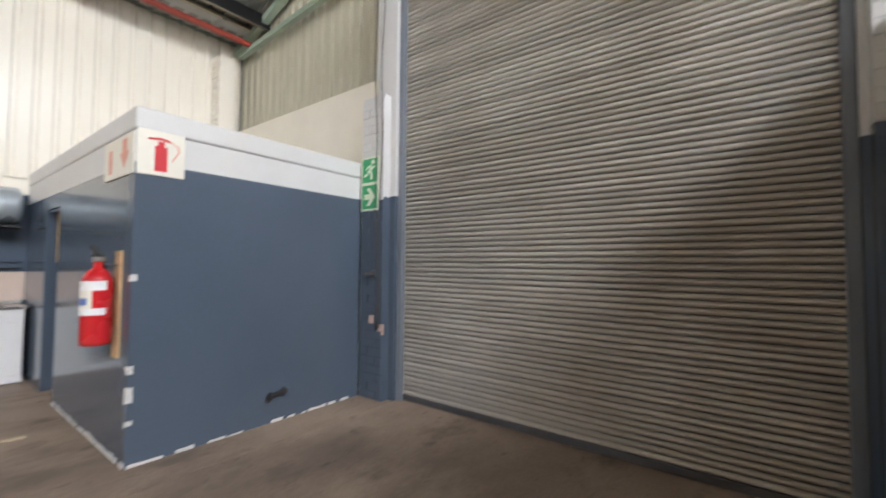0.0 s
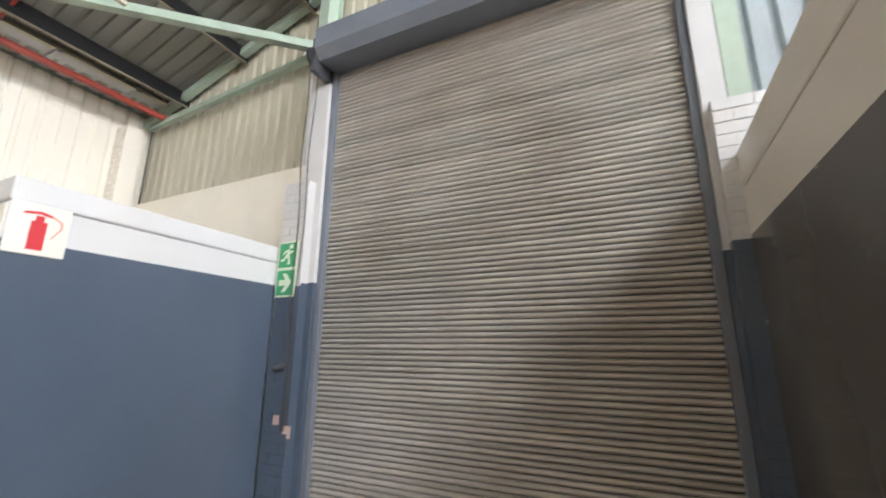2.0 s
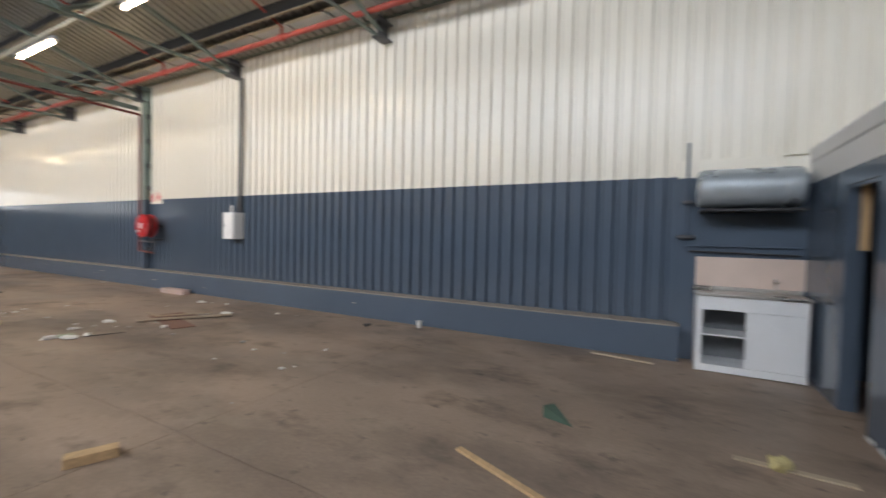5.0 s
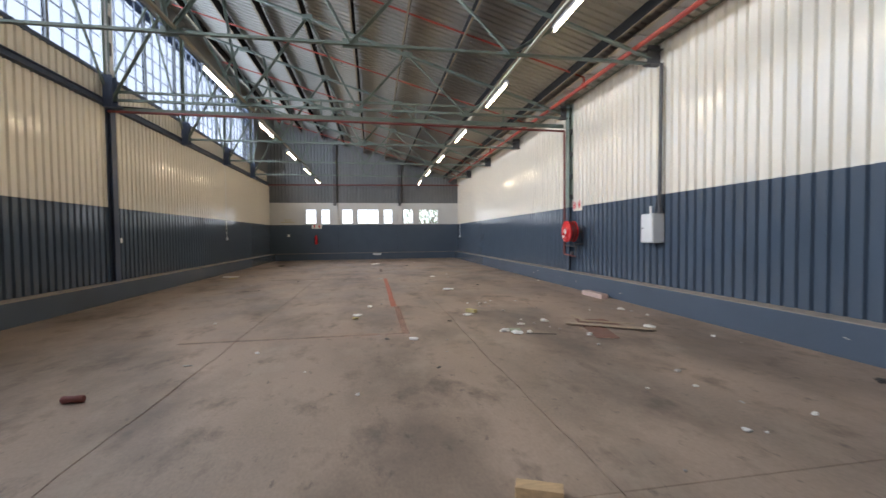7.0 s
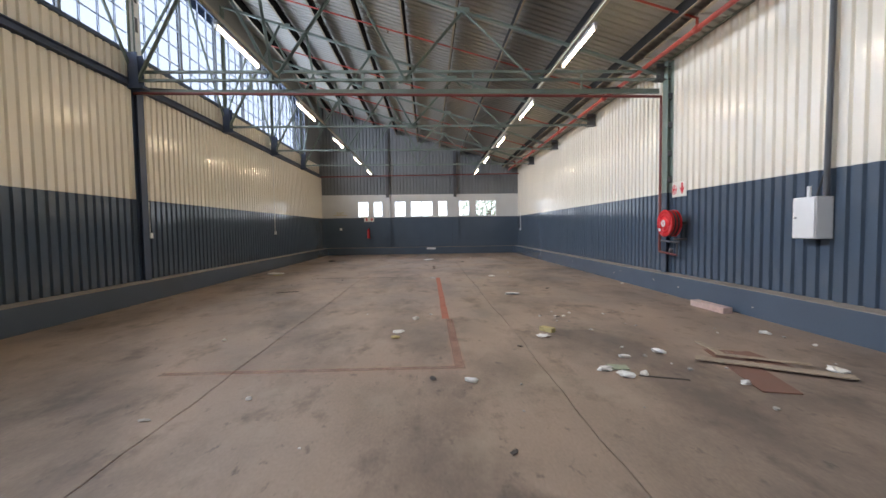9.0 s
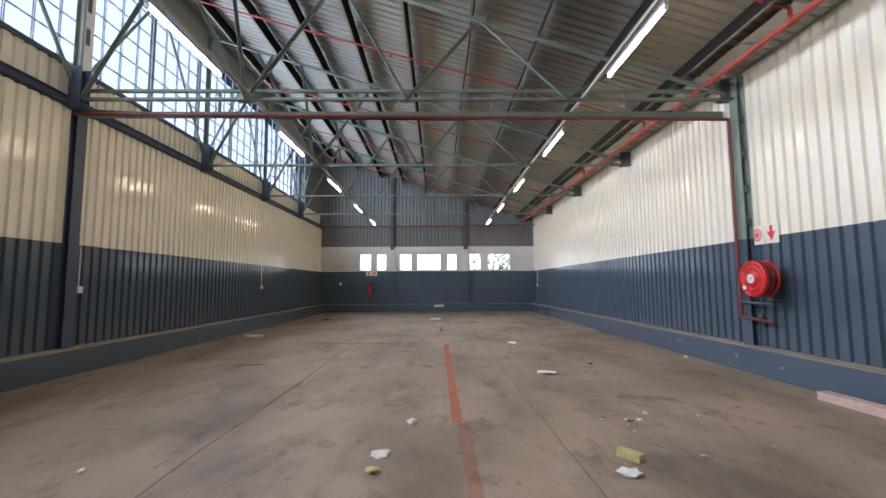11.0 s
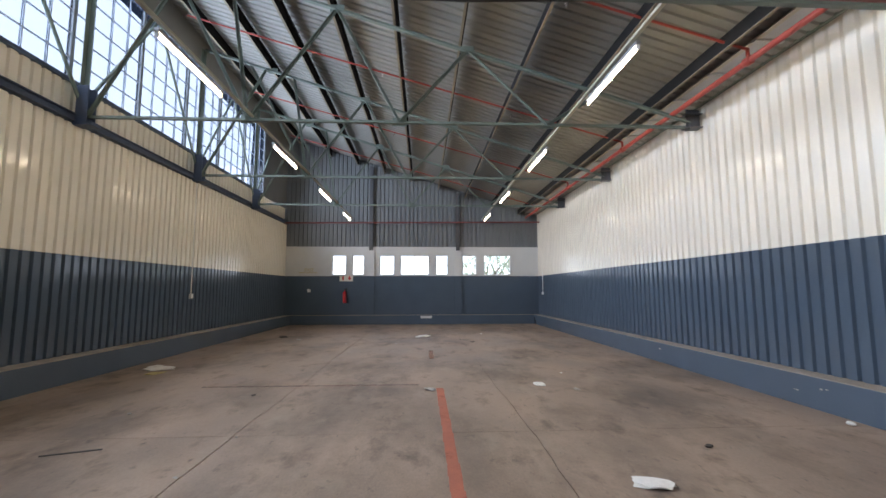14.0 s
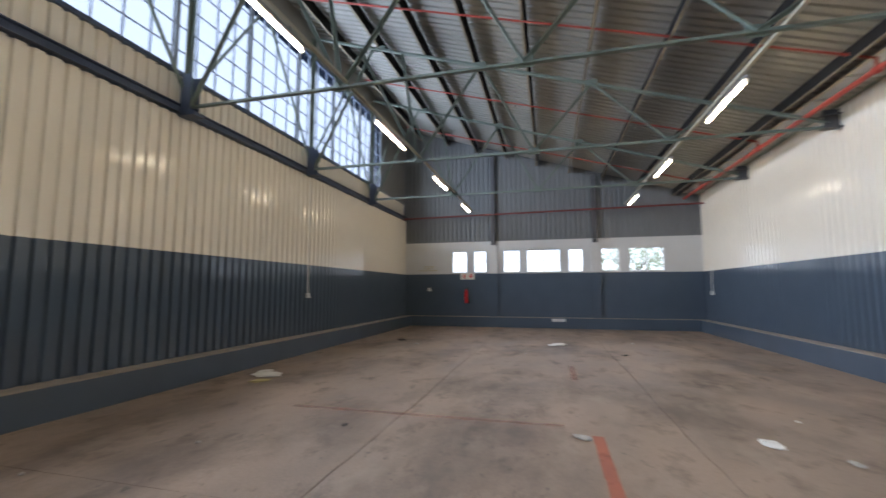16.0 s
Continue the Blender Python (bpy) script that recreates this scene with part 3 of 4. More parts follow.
for i in range(8):
    for k in range(4):
        lb.faces.new((lv[i][k], lv[i][(k + 1) % 4], lv[(i + 1) % 8][(k + 1) % 4], lv[(i + 1) % 8][k]))
link = mesh_of("link", lb, CHAIN)
for x, z0 in ((-2.88, 0.72), (-2.76, 0.72)):
    n = 106
    for k in range(n):
        piece("link", link, chain, pose(x + 0.015 * math.sin(k * 0.15) + (0.06 if x < -2.8 else -0.03) * (1 - k / n), 2.655, z0 + k * 0.035, 0, 0, 90 * (k % 2)))

# ---- store room block at the west, and its twin at the east ----
OX, OY, OTOP = -3.1, 0.75, 2.36


def banded(bm, a, b, c, d, z0, z1, split):
    """A masonry block, slate under the split and pale above it."""
    for lo, hi, mi in ((0, split, 0), (split, 9, 1)):
        l, h = max(lo, z0), min(hi, z1)
        if h > l:
            box(bm, a, b, c, d, l, h, mi)


WSPLIT, WTOP = 1.985, 2.2
DX0, DX1, DTOP = -5.69, -5.12, 1.85
bm = bmesh.new()
banded(bm, XR + 0.04, DX0, OY, OY + 0.12, 0, WTOP, WSPLIT)
banded(bm, DX1, OX, OY, OY + 0.12, 0, WTOP, WSPLIT)
banded(bm, DX0, DX1, OY, OY + 0.12, DTOP, WTOP, WSPLIT)
banded(bm, OX - 0.12, OX, OY + 0.12, 2.69, 0, WTOP, WSPLIT)
solid("store_room_wall", bm, [NAVY, WHITE], "slate and white painted store room wall with chipped corner", "wall", kind="structure")
solid("store_room_slab", rbox(XR + 0.04, OX + 0.004, OY - 0.004, 2.69, WTOP + 0.008, OTOP, 0.014), WHITE, "white painted concrete roof slab of the store room", "slab", kind="structure")
solid("store_room_back", box(bmesh.new(), XR + 0.05, OX - 0.12, 2.75, 2.95, 0, WTOP), WHITE, "plain back wall of the store room", "wall", kind="structure")
bm = bmesh.new()
banded(bm, 0.7, XL, 0.3, 0.42, 0, 2.345, 2.06)
banded(bm, 0.7, 0.82, 0.42, 3.0, 0, 2.345, 2.06)
solid("east_room_wall", bm, [SHADED_SLATE, CREAM], "slate and cream painted store room wall, its shade put in the slate colour", "wall", kind="structure")
solid("east_room_slab", rbox(0.696, XL, 0.296, 3.0, 2.353, 2.59, 0.014), CREAM, "cream painted concrete roof slab of the store room", "slab", kind="structure")
# door lining of the store room
f = thing("door_1", "open doorway with bare timber lining", "doorway")
f["kind"] = "structure"
part("lining", box(bmesh.new(), DX0 + 0.003, DX0 + 0.03, OY + 0.085, OY + 0.14, 1.32, DTOP - 0.003), TIMBER, f, "bare timber lining strip")
part("head", box(bmesh.new(), DX0 + 0.03, DX1 - 0.003, OY + 0.015, OY + 0.14, DTOP - 0.03, DTOP - 0.003), NAVY, f)

# ---- glazing ----
gz = thing("roof_glazing", "long vertical strip of roof glazing with steel bars, panes darkened to dim the lamp behind", "glazing")
gz["kind"] = "structure"
gx = XL + 0.1
bm = bmesh.new()
for a, b in ((GLAZE_Z0, GLAZE_Z0 + 0.07), (GLAZE_Z1 - 0.06, GLAZE_Z1)):
    box(bm, gx - 0.05, gx + 0.05, GLAZE_Y0, GLAZE_Y1, a, b)
part("window_frame", bm, BLUESTEEL, gz)
bar = mesh_of("glazing_bar", box(bmesh.new(), -0.02, 0.02, -0.009, 0.009, GLAZE_Z0 + 0.07, GLAZE_Z1 - 0.06), BARGREY)
post = mesh_of("glazing_post", box(bmesh.new(), -0.04, 0.04, -0.035, 0.035, GLAZE_Z0 + 0.07, GLAZE_Z1 - 0.06), GREYPAINT)
NB = 62
step = (GLAZE_Y1 - GLAZE_Y0) / NB
for k in range(NB + 1):
    piece("post" if k % 4 == 0 else "glazing_bar", post if k % 4 == 0 else bar, gz, Matrix.Translation((gx, GLAZE_Y0 + k * step, 0)))
for k in range(1, 6):
    z = GLAZE_Z0 + (GLAZE_Z1 - GLAZE_Z0) * k / 6
    part("transom", box(bmesh.new(), gx - 0.014, gx + 0.014, GLAZE_Y0, GLAZE_Y1, z - 0.009, z + 0.009), BARGREY, gz)
# panes cast no shadow, so the dark tint leaves the lamp's light alone
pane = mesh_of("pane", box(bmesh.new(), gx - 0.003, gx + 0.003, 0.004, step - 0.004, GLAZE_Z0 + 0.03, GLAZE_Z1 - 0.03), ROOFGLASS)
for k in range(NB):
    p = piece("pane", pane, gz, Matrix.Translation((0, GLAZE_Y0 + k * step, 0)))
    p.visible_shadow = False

# ---- trusses ----
CH = 4.57


def top_z(x):
    return roof_z(x) - 0.33


def make_truss():
    t = thing("roof_truss", "grey-green painted steel angle roof truss", "truss", "roof trusses")
    part("bottom_chord", angle_bar(bmesh.new(), (-6.55, 0, CH), (4.35, 0, CH), 0.07), STEEL, t)
    part("top_chord", angle_bar(bmesh.new(), (-6.6, 0, top_z(-6.6)), (4.45, 0, top_z(4.45)), 0.085), STEEL, t)
    webs = [((-3.86, CH), -2.38), ((-1.12, CH), -2.38), ((-1.12, CH), 0.06), ((1.6, CH), 0.06), ((1.6, CH), 2.0), ((1.6, CH), 3.2), ((4.35, CH), 2.75), ((-3.86, CH), -4.9)]
    for i, ((x, z), xt) in enumerate(webs):
        part("web_member", angle_bar(bmesh.new(), (x, 0.012 * (-1) ** i, z), (xt, 0.012 * (-1) ** i, top_z(xt)), 0.055), STEEL, t)
    for x, z in ((-3.86, CH), (-1.12, CH), (1.6, CH), (-2.38, top_z(-2.38)), (0.06, top_z(0.06)), (2.6, top_z(2.6))):
        part("gusset", rbox(x - 0.13, x + 0.13, -0.03, -0.022, z - 0.07, z + 0.09, 0.003), STEEL, t)
    bm = rbox(-6.78, -6.48, -0.1, 0.1, 4.53, 4.55, 0.004)
    box(bm, -6.78, -6.52, -0.012, 0.012, 4.56, 4.9)
    box(bm, -6.78, -6.48, -0.1, 0.1, 4.79, 4.805)
    rod(bm, (-6.54, 0.05, 4.5), (-6.54, 0.05, 4.6), 0.014, 6)
    rod(bm, (-6.54, -0.05, 4.5), (-6.54, -0.05, 4.6), 0.014, 6)
    part("end_bracket", bm, DARKSTEEL, t, "dark steel bearing bracket")
    bm = box(bmesh.new(), 4.3, 4.5, -0.1, -0.085, 4.4, 5.1)
    box(bm, 4.3, 4.5, 0.085, 0.1, 4.4, 5.1)
    box(bm, 4.2, 4.52, -0.11, 0.11, 4.38, 4.44)
    part("end_bracket", bm, BLUESTEEL, t, "dark blue steel bearing bracket")
    part("post", angle_bar(bmesh.new(), (4.46, 0, 4.6), (4.46, 0, top_z(4.46)), 0.09), STEEL, t)
    part("glazing_brace", rod(bmesh.new(), (4.48, 0, 4.75), (4.48, 1.85, 7.6), 0.03, 8), STEEL, t)
    part("glazing_brace", rod(bmesh.new(), (4.48, 0, 4.75), (4.48, -1.85, 7.6), 0.03, 8), STEEL, t)
    return t


truss = make_truss()
truss.location = (0, TRUSS_Y[0], 0)
for y in TRUSS_Y[1:]:
    copy_thing(truss, Matrix.Translation((0, y, 0)))

# main frame at the columns
FY = -12.2
WY = -12.0
fr = thing("wall_column", "pale green steel I-column with slate-painted foot against the wall", "column", "wall columns")
for nm, q in (("flange", (XR - 0.03, XR + 0.02, WY - 0.13, WY + 0.13)), ("web", (XR + 0.02, XR + 0.1, WY - 0.008, WY + 0.008)), ("flange", (XR + 0.1, XR + 0.115, WY - 0.09, WY + 0.09))):
    part(nm, box(bmesh.new(), *q, PLINTH, BAND), NAVY, fr)
    part(nm, box(bmesh.new(), *q, BAND, 4.9), COLGREEN, fr)
for z in (2.35, 2.9, 3.5, 4.1):
    part("cleat", rbox(XR + 0.02, XR + 0.1, WY + 0.085, WY + 0.12, z, z + 0.12, 0.004), DARKSTEEL, fr)
fl = thing("wall_column", "dark blue steel I-column against the wall", "column", "wall columns")
for nm, q in (("flange", (XL - 0.02, XL + 0.03, FY - 0.1, FY + 0.1)), ("web", (XL - 0.1, XL - 0.02, FY - 0.008, FY + 0.008)), ("flange", (XL - 0.115, XL - 0.1, FY - 0.1, FY + 0.1))):
    part(nm, box(bmesh.new(), *q, PLINTH, 4.4), BLUESTEEL, fl)
tie = thing("cross_beam", "grey-green steel cross beam of twin channels", "beam")
part("channel", box(bmesh.new(), -6.75, 4.5, FY - 0.2, FY - 0.14, CH - 0.2, CH - 0.1), STEEL, tie)
part("channel", box(bmesh.new(), -6.75, 4.5, FY - 0.16, FY - 0.1, CH + 0.24, CH + 0.29), STEEL, tie)
for x in (-5.0, -2.6, -0.2, 2.2):
    part("hanger", box(bmesh.new(), x - 0.02, x + 0.02, FY - 0.17, FY - 0.13, CH - 0.1, CH + 0.24), STEEL, tie)
part("cable", rod(rod(rod(bmesh.new(), (-5.9, FY - 0.22, CH - 0.06), (-2.0, FY - 0.22, CH - 0.22), 0.018), (-2.0, FY - 0.22, CH - 0.22), (1.6, FY - 0.22, CH - 0.18), 0.018), (1.6, FY - 0.22, CH - 0.18), (4.4, FY - 0.22, CH - 0.05), 0.018), BLACK, tie, "black cable")

# ---- red sprinkler pipes ----
sp = thing("sprinkler_pipe", "red painted sprinkler main along the eaves", "pipe", "sprinkler pipes")
part("main", rod(bmesh.new(), (-6.25, YF + 0.1, 4.8), (-6.25, YN - 0.1, 4.8), 0.045, 12), RED, sp)
for y in [-25.4, -21.6, -17.9, -14.1, -10.3, -6.6, -2.8, 1.2]:
    part("elbow", lathe(bmesh.new(), [(0.06, -0.06), (0.065, -0.05), (0.065, 0.05), (0.06, 0.06)], (-6.25, y, 4.8), 12, "Y"), RED, sp)
    bm = rod(bmesh.new(), (-6.25, y, 4.8), (-6.25, y, 4.98), 0.026, 8)
    rod(bm, (-6.25, y, 4.98), (3.9, y, roof_z(3.9) - 0.42), 0.02, 8)
    part("branch", bm, RED, sp)
    for x in (-3.6, -0.6, 2.4):
        part("sprinkler_head", lathe(bmesh.new(), [(0.012, 0), (0.012, 0.05), (0.03, 0.052), (0.03, 0.056)], (x, y, roof_z(x) - 0.42 + 0.02), 8), STAINLESS, sp)
rp = thing("riser_pipe", "dull red water pipe crossing under the truss and down the column", "pipe")
bm = rod(bmesh.new(), (-6.62, FY + 0.16, 4.2), (4.45, FY + 0.16, 4.3), 0.03, 10)
rod(bm, (-6.62, FY + 0.16, 4.2), (-6.62, FY + 0.16, 0.86), 0.028, 10)
rod(bm, (-6.62, FY + 0.16, 0.86), (-6.62, -11.4, 0.82), 0.022, 10)
part("pipe", bm, DULLRED, rp)
part("valve", lathe(bmesh.new(), [(0.03, -0.05), (0.045, -0.02), (0.045, 0.02), (0.03, 0.05)], (-6.62, -11.6, 0.9), 10), DARKSTEEL, rp)
ep = thing("cross_pipe", "dull red pipe crossing the end wall", "pipe")
part("pipe", rod(bmesh.new(), (XR + 0.005, YF + 0.4, 4.55), (XL - 0.005, YF + 0.4, 4.45), 0.035, 10), DULLRED, ep)

# ---- lights ----
def tube_light():
    t = thing("fluorescent_light", "lit white fluorescent tube batten hanging under a conduit", "light fitting", "tube lights")
    part("batten", rbox(-0.03, 0.03, -0.78, 0.78, -0.012, 0.035, 0.006), GREYDULL, t)
    part("tube", lathe(bmesh.new(), [(0.01, -0.75), (0.015, -0.74), (0.015, 0.74), (0.01, 0.75)], (0, 0, -0.05), 12, "Y"), TUBE, t)
    for y in (-0.76, 0.76):
        part("lamp_holder", rbox(-0.022, 0.022, y - 0.015, y + 0.015, -0.075, -0.018, 0.003), WHITEBOX, t)
    for y in (-0.5, 0.5):
        part("hanger", rod(bmesh.new(), (0, y, 0.03), (0, y, 0.11), 0.006), DARKSTEEL, t)
    return t


lamp = tube_light()
first = True
for x in (-4.17, 1.52):
    c = thing("conduit", "galvanised cable conduit running under the trusses", "conduit", "light conduits")
    part("tray", box(bmesh.new(), x - 0.025, x + 0.025, YF + 0.6, 1.5, CH + 0.04, CH + 0.08), SHEET_CREAM, c)
    for y in (-6.58, -10.3, -14.05, -17.8, -21.55, -25.2):
        if first:
            lamp.location, first = (x, y, CH - 0.07), False
        else:
            copy_thing(lamp, Matrix.Translation((x, y, CH - 0.07)))

# ---- sink corner ----
solid("sink_wall", box(box(bmesh.new(), XR - 0.02, -6.72, -0.42, OY, 0, 2.1, 0), XR - 0.02, -6.715, -0.44, OY, 2.1, 2.3, 1), [NAVY, CREAM], "flat slate-painted masonry panel behind the sink", "wall", kind="structure")
cab = thing("sink_cabinet", "white two-bay sink cabinet, one sliding door missing, shelves empty", "cabinet")
cx0, cx1, cy0, cy1 = -6.715, -6.28, -0.23, 0.7
part("side", rbox(cx0, cx1 - 0.02, cy0, cy0 + 0.018, 0.0, 0.8, 0.002), CABWHITE, cab)
part("side", rbox(cx0, cx1 - 0.02, cy1 - 0.018, cy1, 0.0, 0.8, 0.002), CABWHITE, cab)
part("base", rbox(cx0, cx1 - 0.02, cy0 + 0.019, cy1 - 0.019, 0.06, 0.078, 0.002), CABWHITE, cab)
# dark back panel puts the shade inside the cabinet into its colour
part("back", box(bmesh.new(), cx0, cx0 + 0.006, cy0 + 0.019, cy1 - 0.019, 0.08, 0.8), SHEET_GREY, cab)
part("shelf", rbox(cx0 + 0.008, cx1 - 0.05, cy0 + 0.019, cy1 - 0.019, 0.38, 0.396, 0.002), CABWHITE, cab)
part("plinth_board", rbox(cx1 - 0.018, cx1, cy0, cy1, 0.012, 0.085, 0.002), CABWHITE, cab)
part("top_rail", rbox(cx1 - 0.018, cx1, cy0, cy1, 0.66, 0.8, 0.003), CABWHITE, cab)
part("stile", rbox(cx1 - 0.018, cx1, cy0, cy0 + 0.055, 0.086, 0.659, 0.002), CABWHITE, cab)
part("sliding_door", rbox(cx1 - 0.03, cx1 - 0.006, 0.2, cy1 - 0.004, 0.087, 0.658, 0.004), CABWHITE, cab)
sink = thing("kitchen_sink", "dull stainless steel sink worktop with a bowl", "sink")
part("worktop", rbox(cx0, cx1 + 0.02, cy0 - 0.02, cy1 + 0.03, 0.802, 0.832, 0.008), STAINLESS, sink)
part("upstand", rbox(cx0, cx0 + 0.02, cy0 - 0.02, cy1 + 0.03, 0.834, 0.87, 0.004), STAINLESS, sink)
part("bowl", lathe(bmesh.new(), [(0.15, 0.833), (0.16, 0.838), (0.165, 0.834)], (-6.5, 0.42, 0), 24), STAINLESS, sink)
tap = thing("tap", "small chrome swan-neck tap on the sink", "tap")
part("spout", rod(rod(rod(bmesh.new(), (-6.68, 0.5, 0.832), (-6.68, 0.5, 0.95), 0.012), (-6.68, 0.5, 0.95), (-6.6, 0.48, 0.99), 0.01), (-6.6, 0.48, 0.99), (-6.55, 0.47, 0.95), 0.009), STAINLESS, tap)
part("handle", lathe(bmesh.new(), [(0.02, 0), (0.022, 0.01), (0.015, 0.025)], (-6.68, 0.5, 0.95), 12), STAINLESS, tap)
solid("splashback", rbox(-6.714, -6.7, -0.23, OY - 0.003, 0.872, 1.2, 0.002), PINKTILE, "pinkish wall board splashback above the sink", "splashback", kind="structure")
gey = thing("water_heater", "horizontal silver water heater cylinder hung on the wall", "water heater")
part("tank", lathe(bmesh.new(), [(0.02, -0.47), (0.15, -0.46), (0.19, -0.44), (0.205, -0.4), (0.205, 0.4), (0.19, 0.44), (0.15, 0.46), (0.02, 0.47)], (-6.49, 0.2, 1.94), 32, "Y"), GEYSER, gey)
for y in (-0.1, 0.5):
    part("bracket", rbox(-6.715, -6.49, y - 0.02, y + 0.02, 1.72, 1.745, 0.003), DARKSTEEL, gey)
    part("strap", lathe(bmesh.new(), [(0.207, -0.015), (0.209, -0.013), (0.209, 0.013), (0.207, 0.015)], (-6.49, y, 1.94), 32, "Y"), GEYSER, gey)
# black slab added for the dark shadow beneath the tank
part("drip_tray", rbox(-6.7, -6.3, -0.22, 0.66, 1.69, 1.715, 0.004), BLACK, gey)
pw = thing("water_pipes", "painted copper water pipes on the wall beside the heater", "pipe")
part("pipe", rod(rod(bmesh.new(), (-6.69, -0.34, 1.3), (-6.69, -0.34, 2.5), 0.015), (-6.69, -0.34, 1.32), (-6.69, 0.7, 1.32), 0.01), NAVY, pw)
part("pipe", rod(bmesh.new(), (-6.69, -0.3, 1.26), (-6.69, 0.7, 1.24), 0.01), BLACK, pw)
part("pipe", rod(rod(bmesh.new(), (-6.69, 0.5, 2.1), (-6.69, 0.5, 2.5), 0.013), (-6.69, 0.5, 2.3), (-6.69, 0.74, 2.3), 0.008), CREAM, pw)
part("valve", lathe(bmesh.new(), [(0.02, -0.09), (0.026, -0.05), (0.02, 0), (0.026, 0.05), (0.02, 0.09)], (-6.67, -0.34, 1.42), 10, "Y"), DARKSTEEL, pw)
part("valve", lathe(bmesh.new(), [(0.015, -0.05), (0.02, 0), (0.015, 0.05)], (-6.67, -0.34, 1.82), 10, "Y"), DARKSTEEL, pw)

# ---- fire extinguisher, signs on the store room corner ----


def extinguisher(at, label, with_board=True, scale=1.0):
    e = thing("fire_extinguisher", label, "fire extinguisher", at=at)
    part("cylinder", lathe(bmesh.new(), [(0.07, 0), (0.083, 0.01), (0.085, 0.025), (0.085, 0.4), (0.08, 0.435), (0.06, 0.475), (0.034, 0.5), (0.026, 0.505), (0.026, 0.545)], (0, 0, 0), 28), EXTRED, e)
    part("neck_ring", lathe(bmesh.new(), [(0.03, 0.545), (0.034, 0.55), (0.034, 0.57), (0.022, 0.578)], (0, 0, 0), 16), STAINLESS, e)
    hb = rod(bmesh.new(), (0.02, 0, 0.575), (-0.1, -0.01, 0.645), 0.016, 8)
    rod(hb, (0.02, 0, 0.57), (-0.1, -0.01, 0.585), 0.013, 8)
    rod(hb, (0, 0, 0.55), (0, 0, 0.6), 0.024, 10)
    part("handle", hb, BLACK, e)
    part("gauge", lathe(bmesh.new(), [(0.018, 0), (0.018, 0.012), (0.012, 0.016)], (0.0, -0.03, 0.56), 12, "Y"), STAINLESS, e)
    part("hose", rod(rod(rod(bmesh.new(), (-0.03, 0.02, 0.56), (-0.085, 0.06, 0.5), 0.012), (-0.085, 0.06, 0.5), (-0.085, 0.075, 0.2), 0.012), (-0.085, 0.075, 0.2), (-0.08, 0.075, 0.12), 0.018), BLACK, e)
    for z0, z1, m, nm in ((0.36, 0.42, WHITEBOX, "label_band"), (0.2, 0.245, WHITEBOX, "label_band")):
        bm = bmesh.new()
        arc = [bm.verts.new((0.0865 * math.cos(a), 0.0865 * math.sin(a), z)) for z in (z0, z1) for a in [radians(235 + 14.5 * k) for k in range(11)]]
        for k in range(10):
            bm.faces.new((arc[k], arc[k + 1], arc[k + 12], arc[k + 11]))
        part(nm, bm, m, e, "white printed label")
    bm = bmesh.new()
    arc = [bm.verts.new((0.0872 * math.cos(a), 0.0872 * math.sin(a), z)) for z in (0.245, 0.36) for a in [radians(240 + 18 * k) for k in range(6)]]
    for k in range(5):
        bm.faces.new((arc[k], arc[k + 1], arc[k + 7], arc[k + 6]))
    part("instruction_label", bm, SIGNWHITE, e, "printed instruction label")
    bm = bmesh.new()
    arc = [bm.verts.new((0.088 * math.cos(a), 0.088 * math.sin(a), z)) for z in (0.265, 0.31) for a in [radians(248 + 16 * k) for k in range(5)]]
    for k in range(4):
        bm.faces.new((arc[k], arc[k + 1], arc[k + 6], arc[k + 5]))
    part("print", bm, LABELBLUE, e)
    if with_board:
        part("backboard", rbox(-0.06, 0.06, 0.1, 0.122, -0.1, 0.62, 0.004), TIMBER, e, "bare pine backboard")
        part("hook", rod(bmesh.new(), (0, 0.1, 0.52), (0, 0.02, 0.53), 0.008), DARKSTEEL, e)
    return e


ex = extinguisher((-3.33, OY - 0.115, 0.78), "red fire extinguisher with white labels on a pine backboard")


def flat(name, parent, m, pts, plane, off, label=""):
    """A thin raised print: pts in the sign's own plane."""
    bm = bmesh.new()
    a = [bm.verts.new(plane(u, v, off)) for u, v in pts]
    b = [bm.verts.new(plane(u, v, off - 0.0015)) for u, v in pts]
    bm.faces.new(a)
    n = len(pts)
    for i in range(n):
        bm.faces.new((a[i], a[(i + 1) % n], b[(i + 1) % n], b[i]))
    return part(name, bm, m, parent, label)


def rect(u0, u1, v0, v1):
    return [(u0, v0), (u1, v0), (u1, v1), (u0, v1)]


def disc(u, v, r, n=18):
    return [(u + r * math.cos(2 * math.pi * k / n), v + r * math.sin(2 * math.pi * k / n)) for k in range(n)]


s1 = thing("extinguisher_sign", "white sign with a red extinguisher symbol", "sign", "wall signs")
pl = lambda u, v, o: (OX + o, 0.755 + u, 1.91 + v)
part("plate", rbox(OX + 0.001, OX + 0.011, 0.755, 1.04, 1.91, 2.215, 0.003), SIGNWHITE, s1)
flat("symbol", s1, SIGNRED, rect(0.1, 0.175, 0.03, 0.2), pl, 0.0145)
flat("symbol", s1, SIGNRED, rect(0.118, 0.157, 0.2, 0.235), pl, 0.0145)
flat("symbol", s1, SIGNRED, [(0.06, 0.235), (0.135, 0.245), (0.19, 0.235), (0.19, 0.25), (0.135, 0.262), (0.06, 0.247)], pl, 0.0145)
flat("symbol", s1, FADEDRED, [(0.19, 0.24), (0.235, 0.215), (0.24, 0.18), (0.2, 0.11), (0.205, 0.105), (0.25, 0.18), (0.245, 0.22), (0.19, 0.25)], pl, 0.0145)
s2 = thing("direction_sign", "faded sign with a pale red extinguisher and arrow", "sign", "wall signs")
